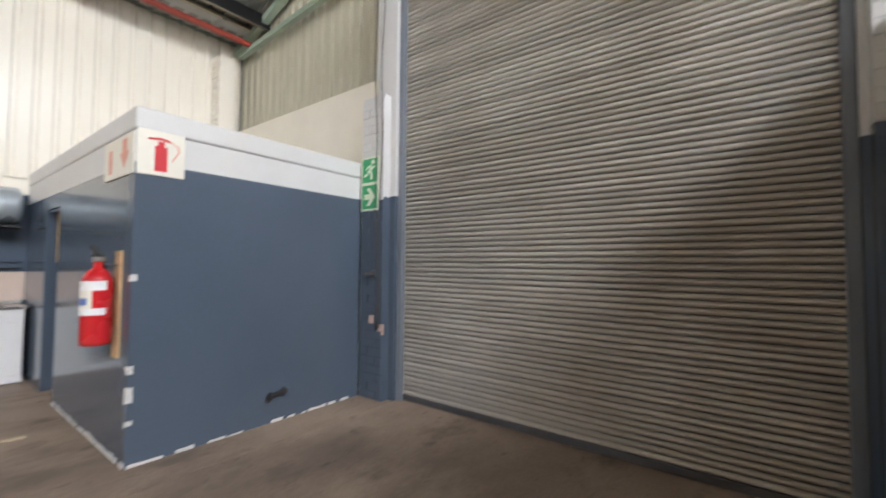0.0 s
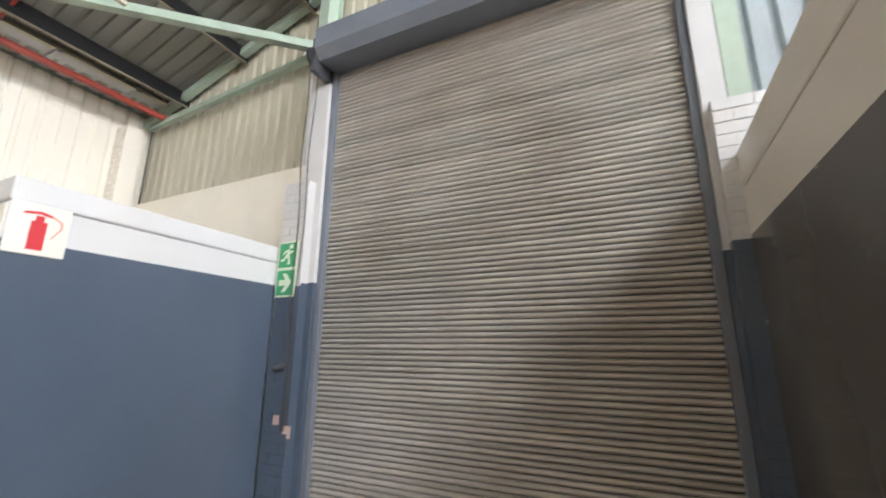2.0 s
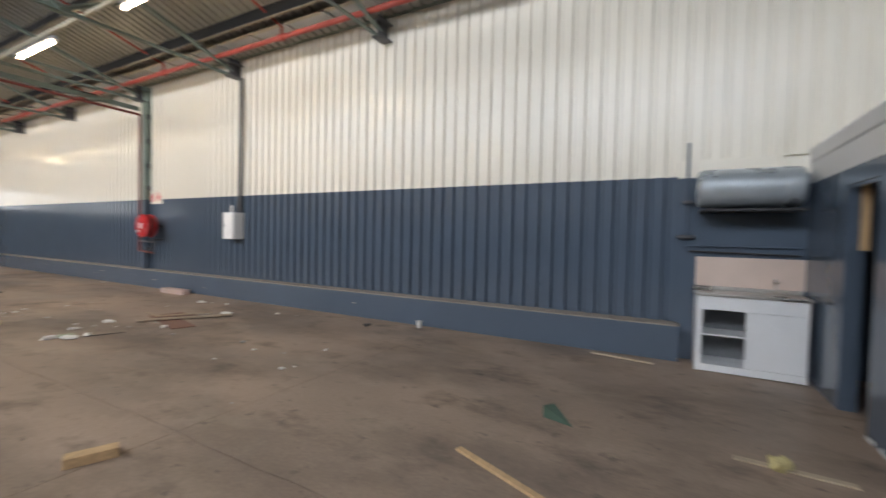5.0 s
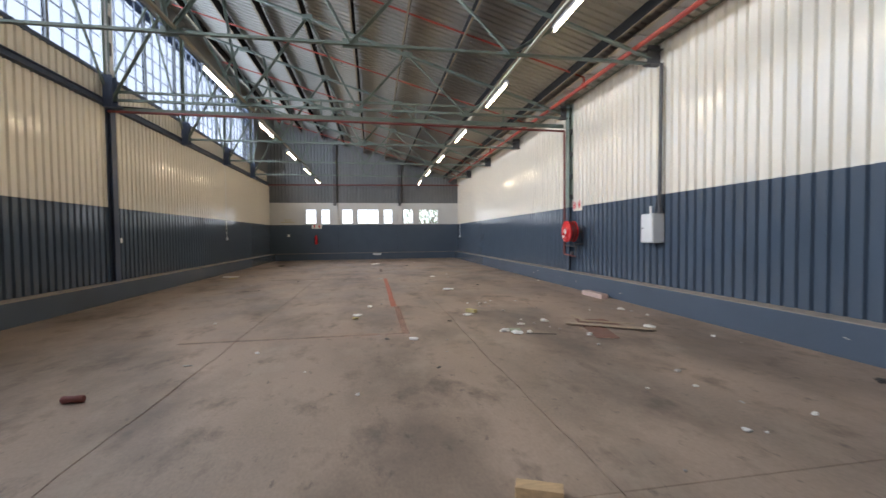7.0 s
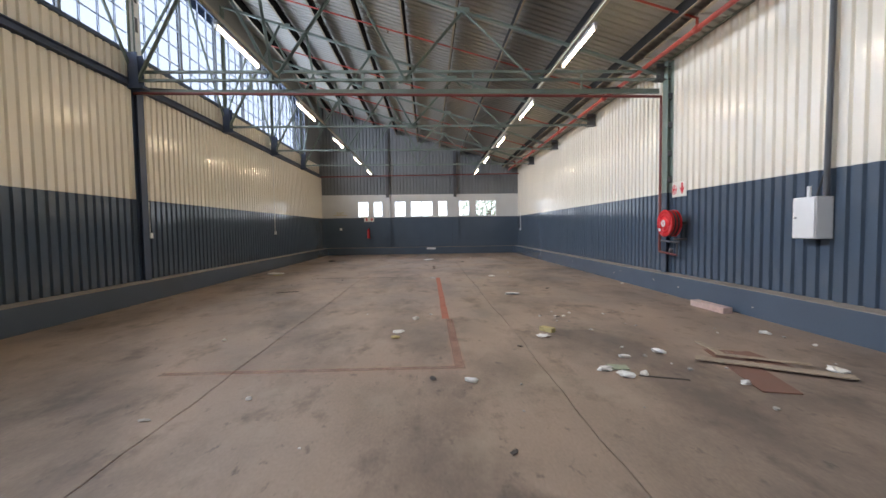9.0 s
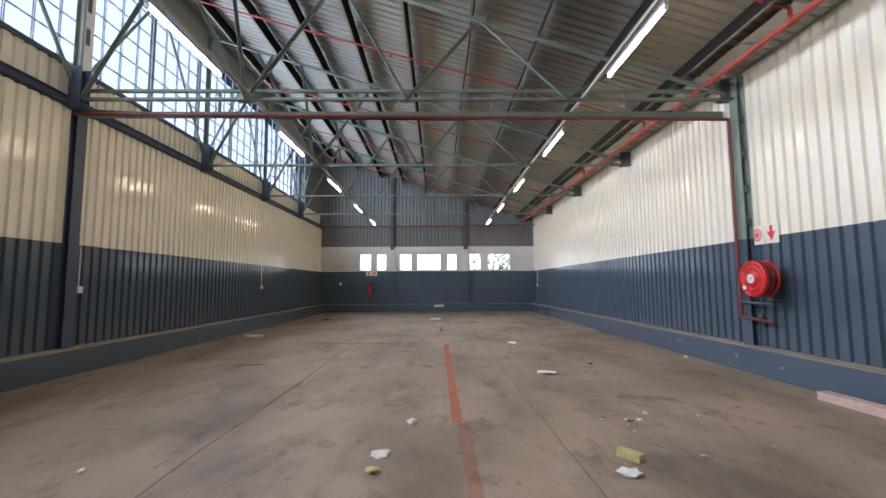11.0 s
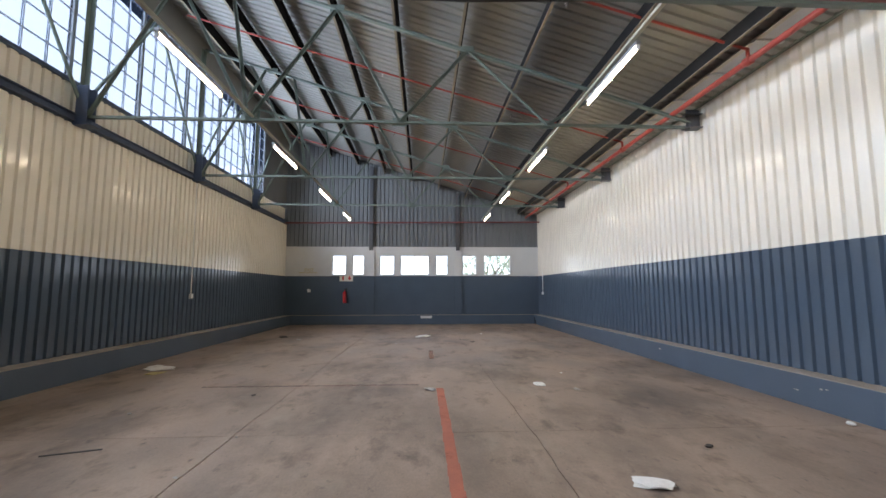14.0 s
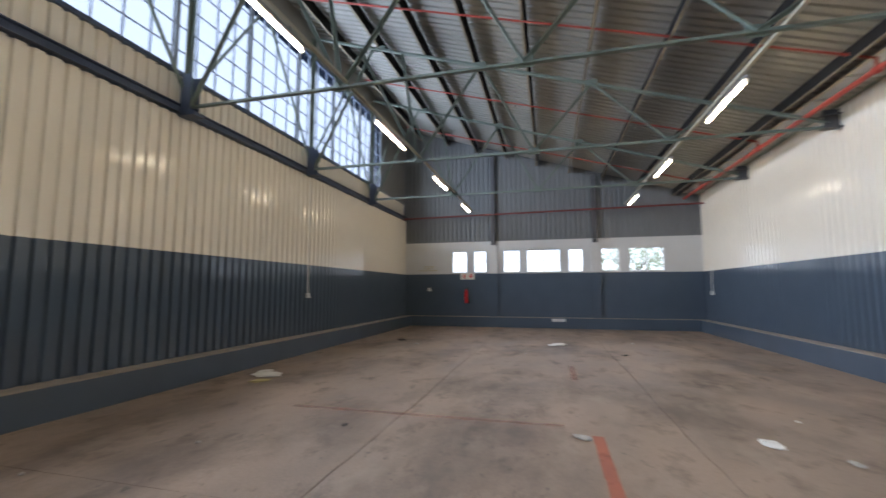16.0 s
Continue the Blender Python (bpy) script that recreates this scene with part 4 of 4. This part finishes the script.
pl = lambda u, v, o: (OX - 0.01 - u, OY - o, 1.91 + v)
part("plate", rbox(OX - 0.62, OX - 0.004, OY - 0.011, OY - 0.001, 1.91, 2.19, 0.003), SIGNWHITE, s2)
flat("symbol", s2, FADEDRED, rect(0.42, 0.49, 0.04, 0.21), pl, 0.0145)
flat("arrow", s2, FADEDRED, [(0.2, 0.25), (0.12, 0.25), (0.12, 0.16), (0.07, 0.16), (0.16, 0.05), (0.25, 0.16), (0.2, 0.16)], pl, 0.0145)
es = thing("exit_sign", "green and white running man and arrow exit sign", "sign", "wall signs")
EY = 2.684
pl = lambda u, v, o: (-3.075 + u, EY - o, 1.86 + v)
part("plate", rbox(-3.075, -2.825, EY - 0.012, EY - 0.001, 1.86, 2.4, 0.003), SIGNPALE, es)
flat("panel", es, SIGNGREEN, rect(0.02, 0.235, 0.018, 0.255), pl, 0.0145, "green arrow panel")
flat("panel", es, SIGNGREEN, rect(0.02, 0.235, 0.285, 0.522), pl, 0.0145, "green running man panel")
flat("arrow", es, SIGNPALE, [(0.05, 0.11), (0.13, 0.11), (0.085, 0.05), (0.135, 0.05), (0.205, 0.138), (0.135, 0.225), (0.085, 0.225), (0.13, 0.165), (0.05, 0.165)], pl, 0.0175)
flat("figure", es, SIGNPALE, disc(0.17, 0.485, 0.024, 12), pl, 0.0175)
flat("figure", es, SIGNPALE, [(0.1, 0.45), (0.145, 0.462), (0.165, 0.425), (0.2, 0.43), (0.2, 0.445), (0.172, 0.445), (0.15, 0.405), (0.165, 0.36), (0.165, 0.31), (0.135, 0.31), (0.14, 0.36), (0.11, 0.385), (0.09, 0.345), (0.045, 0.345), (0.045, 0.365), (0.08, 0.37), (0.125, 0.43), (0.1, 0.432), (0.075, 0.405), (0.065, 0.418)], pl, 0.0175)

# plaster chips along the corner and the wall foot
def chip(name, x0, x1, y0, y1, z0, z1, m, label):
    bm = rbox(x0, x1, y0, y1, z0, z1, 0.001)
    for v in bm.verts:
        v.co += Vector((0, random.uniform(-1, 1) * 0.2 * (y1 - y0), random.uniform(-1, 1) * 0.12 * (z1 - z0)))
    solid(name, bm, m, label, "wall damage", "paint chips", "structure")


for z, h in ((0.6, 0.05), (0.42, 0.09), (0.27, 0.03), (1.2, 0.04)):
    chip("plaster_chip", OX - 0.02, OX + 0.003, OY - 0.003, OY + 0.03, z, z + h, WHITE, "chipped white plaster on the slate wall corner")
for k in range(26):
    y = OY + 0.02 + 1.85 * k / 26
    if random.random() < 0.7:
        chip("plaster_chip", OX, OX + 0.004, y, y + random.uniform(0.02, 0.09), 0.0, random.uniform(0.008, 0.025), WHITE, "chipped white plaster along the wall foot")
for k in range(30):
    x = OX - 0.02 - 2.0 * k / 30
    if random.random() < 0.8:
        solid("plaster_chip", rbox(x - random.uniform(0.03, 0.08), x, OY - 0.006, OY, 0.0, random.uniform(0.012, 0.035), 0.001), WHITE, "chipped white plaster along the wall foot", "wall damage", "paint chips", "structure")
for x, z, w, h in ((-2.95, 0.74, 0.07, 0.08), (-2.83, 0.64, 0.09, 0.1)):
    solid("plaster_chip", rbox(x, x + w, 2.683, 2.69, z, z + h, 0.002), BRICKPINK, "brick showing through chipped slate paint", "wall damage", "paint chips", "structure")
so = thing("pipe_stub", "short broken pipe stub in the brick pier", "pipe")
part("stub", rod(bmesh.new(), (-2.9, 2.69, 1.23), (-2.93, 2.6, 1.22), 0.02, 10), DARKSTEEL, so)
part("collar", lathe(bmesh.new(), [(0.035, 0), (0.04, 0.008), (0.03, 0.014)], (-2.9, 2.675, 1.23), 14, "Y"), DARKSTEEL, so)
sc = thing("pipe_stub", "small black pipe stub low on the store room wall", "pipe")
part("stub", rod(bmesh.new(), (OX, 1.86, 0.25), (OX + 0.05, 1.84, 0.25), 0.025, 10), BLACK, sc)
part("stub", rod(bmesh.new(), (OX, 1.74, 0.235), (OX + 0.07, 1.68, 0.215), 0.022, 10), BLACK, sc)
part("elbow", rod(bmesh.new(), (OX + 0.03, 1.86, 0.25), (OX + 0.03, 1.73, 0.235), 0.016, 8), BLACK, sc)
gp = thing("downpipe", "thin white conduit on the gable", "pipe")
part("pipe", rod(bmesh.new(), (-3.32, 3.12, 3.38), (-3.28, 3.12, 4.9), 0.018, 8), WHITEBOX, gp)

# ---- hose reel, its sign, distribution box ----
hr_ = thing("fire_hose_reel", "red fire hose reel with wound black hose on the wall", "hose reel")
HC = (-6.42, -11.42, 1.47)
part("front_disc", lathe(bmesh.new(), [(0.02, 0.03), (0.262, 0.034), (0.274, 0.042), (0.274, 0.052), (0.262, 0.06), (0.215, 0.062), (0.21, 0.057), (0.2, 0.057), (0.195, 0.063), (0.15, 0.065), (0.145, 0.06), (0.135, 0.06), (0.13, 0.067), (0.1, 0.07), (0.09, 0.078), (0.02, 0.08)], HC, 48, "X"), EXTRED, hr_)
part("back_disc", lathe(bmesh.new(), [(0.02, -0.15), (0.27, -0.15), (0.275, -0.14), (0.265, -0.13), (0.02, -0.12)], HC, 36, "X"), EXTRED, hr_)
flat("hub_label", hr_, WHITEBOX, disc(0, 0, 0.07, 24), lambda u, v, o: (HC[0] + o, HC[1] + u, HC[2] + v), 0.0835, "white round label")
for k in (-0.02, 0.0, 0.02):
    flat("print", hr_, SIGNRED, rect(-0.035, 0.035, k, k + 0.007), lambda u, v, o: (HC[0] + o, HC[1] + u, HC[2] + v), 0.0865)
for k in range(5):
    part("hose_coil", lathe(bmesh.new(), [(0.2, -0.02), (0.24, -0.018), (0.265, 0), (0.24, 0.018), (0.2, 0.02)], (HC[0] - 0.1 + k * 0.034, HC[1], HC[2]), 30, "X"), EXTRED if k % 2 else BLACK, hr_)
part("axle", rod(bmesh.new(), (XR - 0.02, HC[1], HC[2]), (HC[0] + 0.05, HC[1], HC[2]), 0.03, 12), DARKSTEEL, hr_)
part("bracket", rbox(XR + 0.0, HC[0] - 0.16, HC[1] - 0.06, HC[1] + 0.06, 1.12, 1.16, 0.004), DARKSTEEL, hr_)
part("sticker", rbox(HC[0] + 0.063, HC[0] + 0.067, HC[1] - 0.19, HC[1] - 0.12, 1.31, 1.37, 0.001), WHITEBOX, hr_)
part("feed_pipe", rod(rod(bmesh.new(), (-6.62, -12.0, 1.1), (-6.62, -11.35, 1.08), 0.02), (-6.62, -11.4, 0.82), (-6.62, -11.4, 1.1), 0.02), DARKSTEEL, hr_)
hs = thing("hose_reel_sign", "white sign with red hose symbol and down arrow", "sign", "wall signs")
pl = lambda u, v, o: (XR + 0.002 + o, -11.955 + u, 2.02 + v)
for k in (0, 1):
    part("plate", rbox(XR + 0.002, XR + 0.012, -11.935 + k * 0.28, -11.665 + k * 0.28, 2.02, 2.33, 0.003), SIGNWHITE, hs)
for r, m in ((0.1, SIGNRED), (0.082, SIGNWHITE), (0.068, SIGNRED), (0.05, SIGNWHITE), (0.036, SIGNRED)):
    flat("symbol", hs, m, disc(0.155, 0.155, r), pl, 0.014 + (0.1 - r) * 0.06)
flat("arrow", hs, SIGNRED, [(0.405, 0.28), (0.405, 0.17), (0.345, 0.2), (0.435, 0.04), (0.525, 0.2), (0.465, 0.17), (0.465, 0.28)], pl, 0.0145)
db = thing("distribution_box", "white enamel electrical distribution box on the wall", "electrical box")
part("body", rbox(XR - 0.01, -6.58, -8.68, -8.34, 1.22, 1.77, 0.008), WHITEBOX, db)
part("door", rbox(-6.578, -6.56, -8.67, -8.35, 1.23, 1.76, 0.006), WHITEBOX, db)
part("lock", lathe(bmesh.new(), [(0.012, 0), (0.012, 0.01), (0.006, 0.012)], (-6.56, -8.62, 1.5), 10, "X"), BLACK, db)
dp = thing("box_conduits", "grey conduits rising from the box to the roof", "conduit")
part("pipe", rod(bmesh.new(), (-6.72, -8.36, 1.77), (-6.72, -8.33, 4.5), 0.035, 10), DARKSTEEL, dp)
part("pipe", rod(bmesh.new(), (-6.7, -8.58, 1.77), (-6.7, -8.58, 1.92), 0.025, 10), WHITEBOX, dp)
part("cable", rod(bmesh.new(), (-6.68, -8.45, 1.77), (-6.72, -8.36, 2.15), 0.012, 8), BLACK, dp)

# ---- switches and conduits on the east wall ----
for y in (-12.45, -19.85):
    sw = thing("wall_switch", "white isolator switch at the end of a conduit", "switch", "wall switches")
    part("box", rbox(XL - 0.06, XL + 0.0, y - 0.05, y + 0.05, 1.3, 1.42, 0.006), WHITEBOX, sw)
    part("conduit", rod(bmesh.new(), (XL - 0.02, y, 1.42), (XL - 0.02, y, 4.4 if y < -15 else 2.1), 0.012, 8), WHITEBOX, sw)
sw = thing("wall_switch", "white isolator switch at the end of a conduit", "switch", "wall switches")
part("box", rbox(XR, XR + 0.06, -26.6, -26.5, 1.3, 1.42, 0.006), WHITEBOX, sw)
part("conduit", rod(bmesh.new(), (XR + 0.02, -26.55, 1.42), (XR + 0.02, -26.55, 2.3), 0.012, 8), WHITEBOX, sw)
cp = thing("column_head", "white plated steel column stub beside the glazing", "column")
part("stub", rbox(XL - 0.1, XL + 0.02, FY - 0.12, FY + 0.12, 5.12, 7.3, 0.005), WHITEBOX, cp)
for z in (5.6, 6.2, 6.8):
    part("slot", rbox(XL - 0.108, XL - 0.1, FY - 0.04, FY + 0.04, z, z + 0.3, 0.003), DARKSTEEL, cp)

# ---- end wall things ----
fe = extinguisher((1.9, YF + 0.11, 0.95), "small red fire extinguisher hung on the end wall", False)
part("hook", rod(bmesh.new(), (0, -0.11, 0.5), (0, 0.0, 0.53), 0.008), DARKSTEEL, fe)
s3 = thing("end_wall_sign", "white sign with red extinguisher and arrow", "sign", "wall signs")
pl = lambda u, v, o: (2.15 - u, YF + o, 1.9 + v)
part("plate", rbox(1.57, 2.16, YF + 0.001, YF + 0.012, 1.9, 2.17, 0.003), SIGNWHITE, s3)
flat("symbol", s3, SIGNRED, rect(0.11, 0.18, 0.04, 0.22), pl, 0.015)
flat("arrow", s3, SIGNRED, [(0.4, 0.24), (0.4, 0.15), (0.34, 0.15), (0.43, 0.04), (0.52, 0.15), (0.46, 0.15), (0.46, 0.24)], pl, 0.015)
ws = thing("wall_switch", "white socket plate on the slate end wall", "switch", "wall switches")
part("plate", rbox(3.42, 3.56, YF + 0.001, YF + 0.02, 1.42, 1.56, 0.004), WHITEBOX, ws)
solid("plaster_chip", rbox(-1.95, -1.45, YF + 0.161, YF + 0.166, 0.26, 0.37, 0.002), WHITE, "white scuff on the slate plinth", "wall damage", "paint chips", "structure")
tx = bpy.data.curves.new("exit_lettering", "FONT")
tx.body, tx.size, tx.extrude = "EXIT", 0.2, 0.004
tob = bpy.data.objects.new("exit_text", tx)
tme = bpy.data.meshes.new_from_object(tob)
bpy.data.objects.remove(tob)
tme.materials.append(YELLOWISH)
exi = thing("exit_lettering", "faded brown painted exit lettering on the white wall", "lettering")
letters = piece("letters", tme, exi, pose(3.72, YF + 0.006, 2.33, 90, 0, 180))
part("underline", box(bmesh.new(), 3.15, 3.95, YF + 0.001, YF + 0.006, 2.27, 2.295), YELLOWISH, exi)

# ---- rubbish on the floor ----


def crumple(r, flat_=0.5, seed=0, sub=2):
    rnd = random.Random(seed)
    bm = bmesh.new()
    bmesh.ops.create_icosphere(bm, subdivisions=sub, radius=r)
    for v in bm.verts:
        v.co *= rnd.uniform(0.65, 1.25)
        v.co.z *= flat_
    lo = min(v.co.z for v in bm.verts)
    for v in bm.verts:
        v.co.z = max(v.co.z - lo - 0.15 * r * flat_, 0.001)
    return bm


def litter(name, x, y, r, m, label, cat, fl=0.5, seed=1, rz=0, stretch=1.0, group="floor rubbish"):
    bm = crumple(r, fl, seed)
    bmesh.ops.transform(bm, matrix=Matrix.Rotation(radians(rz), 4, "Z") @ Matrix.Diagonal((stretch, 1, 1, 1)), verts=bm.verts)
    ob = solid(name, bm, m, label, cat, group)
    ob.location = (x, y, 0.0)
    return ob


def stick(name, a, b, w, h, m, label, cat, z=0.0, tilt=0.0):
    a, b = Vector((*a, 0)), Vector((*b, 0))
    L = (b - a).length
    bm = rbox(0, L, -w / 2, w / 2, 0, h, min(0.004, h / 3))
    for v in bm.verts:
        v.co.y += 0.01 * w * math.sin(v.co.x * 9)
    ob = solid(name, bm, m, label, cat, "floor rubbish")
    ob.matrix_world = Matrix.Translation(a + Vector((0, 0, z))) @ Matrix.Rotation(math.atan2(b.y - a.y, b.x - a.x), 4, "Z") @ Matrix.Rotation(-tilt, 4, "Y")
    return ob


stick("hardboard_panel", (-4.83, -7.66), (-4.52, -6.45), 0.3, 0.01, BOARD, "brown hardboard panel lying on the concrete", "board", 0.001)
stick("hardboard_panel", (-4.98, -7.55), (-5.02, -7.0), 0.22, 0.01, BOARD, "smaller brown hardboard piece under the strips", "board", 0.012)
stick("wood_strip", (-4.36, -7.36), (-5.4, -6.68), 0.13, 0.014, DULLWOOD, "long weathered wood strip lying on a board", "wood strip", 0.023)
stick("wood_strip", (-4.62, -7.42), (-5.3, -7.02), 0.07, 0.012, DULLWOOD, "weathered wood strip lying across the boards", "wood strip", 0.0375)
stick("wood_splinter", (-4.79, -7.98), (-4.74, -7.5), 0.075, 0.012, DULLWOOD, "short grey wood splinter on the floor", "wood strip", 0.013)
stick("foam_block", (-3.12, -8.78), (-3.24, -8.62), 0.09, 0.06, YELLOWISH, "olive foam block beside crumpled white paper", "foam")
stick("foam_sheet", (-3.36, -7.2), (-3.55, -7.16), 0.14, 0.015, PALEGREEN, "flat pale green foam scrap on the concrete", "foam")
stick("concrete_block", (-6.3, -10.33), (-6.33, -9.55), 0.16, 0.1, BRICKPINK, "long pinkish concrete block beside the plinth", "block")
stick("wood_block", (-2.17, -3.5), (-2.4, -3.4), 0.09, 0.06, TIMBER, "short pine offcut on the concrete floor", "wood offcut")
stick("pine_lath", (-3.5, -1.66), (-3.12, -0.75), 0.045, 0.018, TIMBER, "pale pine lath lying on the concrete floor", "wood strip")
stick("wood_strip", (-4.3, -0.12), (-4.27, 0.46), 0.055, 0.012, PALEWOOD, "flat pale strip lying on the floor", "wood strip")
litter("foam_lump", -4.26, 0.1, 0.06, YELLOWISH, "yellow foam lump lying on the strip", "foam", 0.8, 3)
stick("wood_splinter", (-6.38, -1.29), (-6.28, -0.62), 0.05, 0.014, PALEWOOD, "thin wood splinter beside the plinth", "wood strip")
bm = bmesh.new()
wv = [bm.verts.new(p) for p in ((0, 0, 0), (0.24, 0.02, 0), (0.03, 0.1, 0), (0.0, 0.0, 0.09), (0.03, 0.1, 0.09))]
for q in ((0, 2, 1), (0, 1, 3), (1, 2, 4), (0, 3, 4, 2), (1, 4, 3)):
    bm.faces.new([wv[i] for i in q])
solid("plastic_wedge", bm, GREENP, "dark green wedge-shaped plastic scrap", "scrap", "floor rubbish").matrix_world = pose(-4.27, -1.32, 0, 0, 0, 70)
cup = thing("paper_cup", "small white paper cup by the plinth", "cup", "", (-6.38, -3.73, 0))
part("cup_wall", lathe(bmesh.new(), [(0.03, 0.0), (0.034, 0.05), (0.042, 0.1), (0.044, 0.102), (0.04, 0.1), (0.03, 0.06)], (0, 0, 0), 18), PAPER, cup)
tin = thing("crushed_can", "crushed dark red drinks can on the floor", "can", "", (1.05, -5.42, 0))
part("can_body", lathe(bmesh.new(), [(0.025, -0.085), (0.032, -0.078), (0.029, 0.0), (0.033, 0.07), (0.026, 0.085)], (0.06, 0.05, 0.033), 14, "X"), DULLRED, tin)
part("can_end", lathe(bmesh.new(), [(0.025, 0.0855), (0.022, 0.087), (0.01, 0.086)], (0.06, 0.05, 0.033), 14, "X"), STAINLESS, tin)
WHITES = [(-3.05, -8.42, 0.1, 1.2), (-1.14, -8.82, 0.1, 1.2), (-1.36, -9.6, 0.06, 1.3), (-3.42, -6.93, 0.07, 1.6), (-3.3, -7.12, 0.06, 1.8), (-3.62, -6.98, 0.05, 1.7), (-4.12, -7.62, 0.065, 1.6), (-1.96, -6.91, 0.055, 1.6), (-0.05, -6.63, 0.035, 1.0), (-5.47, -6.92, 0.11, 1.3), (-5.9, -8.3, 0.06, 1.5), (-3.68, -7.51, 0.05, 1.5), (-4.38, -6.68, 0.05, 1.4), (-3.7, -9.62, 0.035, 1.2), (-3.43, -15.35, 0.11, 1.5), (-3.34, -11.92, 0.13, 1.7), (-1.57, -22.2, 0.2, 1.7), (-6.35, -13.2, 0.05, 1.4), (-4.0, -3.87, 0.035, 1.3), (-4.3, -4.68, 0.03, 1.2)]
for i, (x, y, r, st) in enumerate(WHITES):
    litter("plaster_lump" if r < 0.09 else "crumpled_paper", x, y, r * 0.78, PAPER, "white broken plaster lump on the concrete" if r < 0.09 else "crumpled white paper on the concrete floor", "rubble" if r < 0.09 else "paper", 0.5 if r < 0.09 else 0.22, 20 + i, i * 47, st)
litter("foam_lump", -1.13, -8.5, 0.04, YELLOWISH, "yellowed foam scrap on the floor", "foam", 0.5, 6, 0, 1.5)
for i, (x, y, r) in enumerate(((3.5, -17.0, 0.2), (3.3, -16.6, 0.12), (3.75, -17.3, 0.12))):
    litter("torn_cardboard", x, y, r, PAPER if i != 1 else YELLOWISH, "torn yellowish paper scrap near the wall", "paper", 0.12, 60 + i, i * 40, 1.5)
DARKS = [(0.58, -6.28, 0.05), (-2.1, -5.68, 0.035), (-1.6, -7.0, 0.05), (-1.66, -15.1, 0.1), (-4.32, -12.66, 0.06), (0.88, -14.9, 0.05), (0.44, -12.24, 0.03), (-3.6, -9.6, 0.04), (-3.35, -9.7, 0.04), (2.2, -21.6, 0.12), (2.9, -22.3, 0.15), (-3.0, -20.8, 0.08), (-3.9, -15.0, 0.07), (-2.65, -8.0, 0.04), (-6.06, -4.45, 0.09), (-4.4, -4.3, 0.03)]
for i, (x, y, r) in enumerate(DARKS):
    litter("dark_scrap", x, y, r * 0.6, DARKBIT if i % 3 else RUBBLE, "small dark scrap on the concrete floor", "scrap", 0.3, 80 + i, i * 53, 1.7)
rnd = random.Random(9)
for i in range(60):
    x, y = (rnd.uniform(-6.3, -3.2), rnd.uniform(-10, -3.5)) if i < 34 else (rnd.uniform(-6.2, 4.0), rnd.uniform(-24, -4))
    litter("pebble", x, y, rnd.uniform(0.008, 0.028), PAPER if i % 3 == 0 else RUBBLE, "tiny crumb of rubble on the floor", "rubble", 0.6, 200 + i, i * 31, 1.2)
for a, b in (((1.5, -12.9), (1.95, -12.75)), ((-3.55, -6.95), (-3.95, -6.8))):
    stick("wood_splinter", a, b, 0.025, 0.008, DARKBIT, "thin dark splinter on the concrete floor", "wood strip")

# scuffs on the west plinth and wall
rs = random.Random(4)
for y, z, w, h in ((-12.05, 0.24, 0.16, 0.09), (-11.2, 0.2, 0.05, 0.03), (-13.7, 0.25, 0.14, 0.08), (-14.1, 0.2, 0.1, 0.05), (-17.3, 0.26, 0.08, 0.05), (-9.3, 0.15, 0.06, 0.04), (-5.1, 0.22, 0.06, 0.03)):
    for k in range(2):
        a, b = y + rs.uniform(-w, w) / 2, z + rs.uniform(-h, h) / 2
        solid("paint_scuff", rbox(-6.531, -6.5285, a, a + rs.uniform(0.015, 0.04), b, b + rs.uniform(0.006, 0.02), 0.001), RUBBLE, "pale scuff on the slate-painted plinth", "wall damage", "paint chips", "structure")

# ---- outside the end windows ----


def tree(x, y, h, seed):
    rnd = random.Random(seed)
    t = thing("tree", "leafy green tree outside the end windows", "tree", "trees outside", (x, y, -0.12))
    bm = rod(bmesh.new(), (0, 0, 0), (0.1, 0, h * 0.5), 0.14, 10, 0.09)
    for k in range(6):
        a = k * 1.1
        rod(bm, (0.08, 0, h * (0.3 + 0.04 * k)), (math.cos(a) * 1.1, math.sin(a) * 1.1, h * (0.6 + 0.05 * k)), 0.06, 6, 0.02)
    part("trunk", bm, BARK, t)
    verts, faces = [], []
    for k in range(900):
        d = Vector((rnd.gauss(0, 1), rnd.gauss(0, 1), rnd.gauss(0, 1))).normalized() * rnd.uniform(0.3, 1) ** 0.4
        c = Vector((d.x * 1.7, d.y * 1.5, h * 0.68 + d.z * h * 0.36))
        u = Vector((rnd.uniform(-1, 1), rnd.uniform(-1, 1), rnd.uniform(-1, 1))).normalized() * 0.1
        v = u.orthogonal().normalized() * 0.05
        n = len(verts)
        verts += [c - u, c + v, c + u, c - v]
        faces.append((n, n + 1, n + 2, n + 3))
    me = bpy.data.meshes.new("crown")
    me.from_pydata(verts, [], faces)
    me.materials.append(LEAF)
    piece("crown", me, t, Matrix())


tree(-5.6, -35.0, 4.4, 1)
tree(-8.4, -36.5, 5.0, 2)
tree(-6.9, -38.5, 5.4, 3)
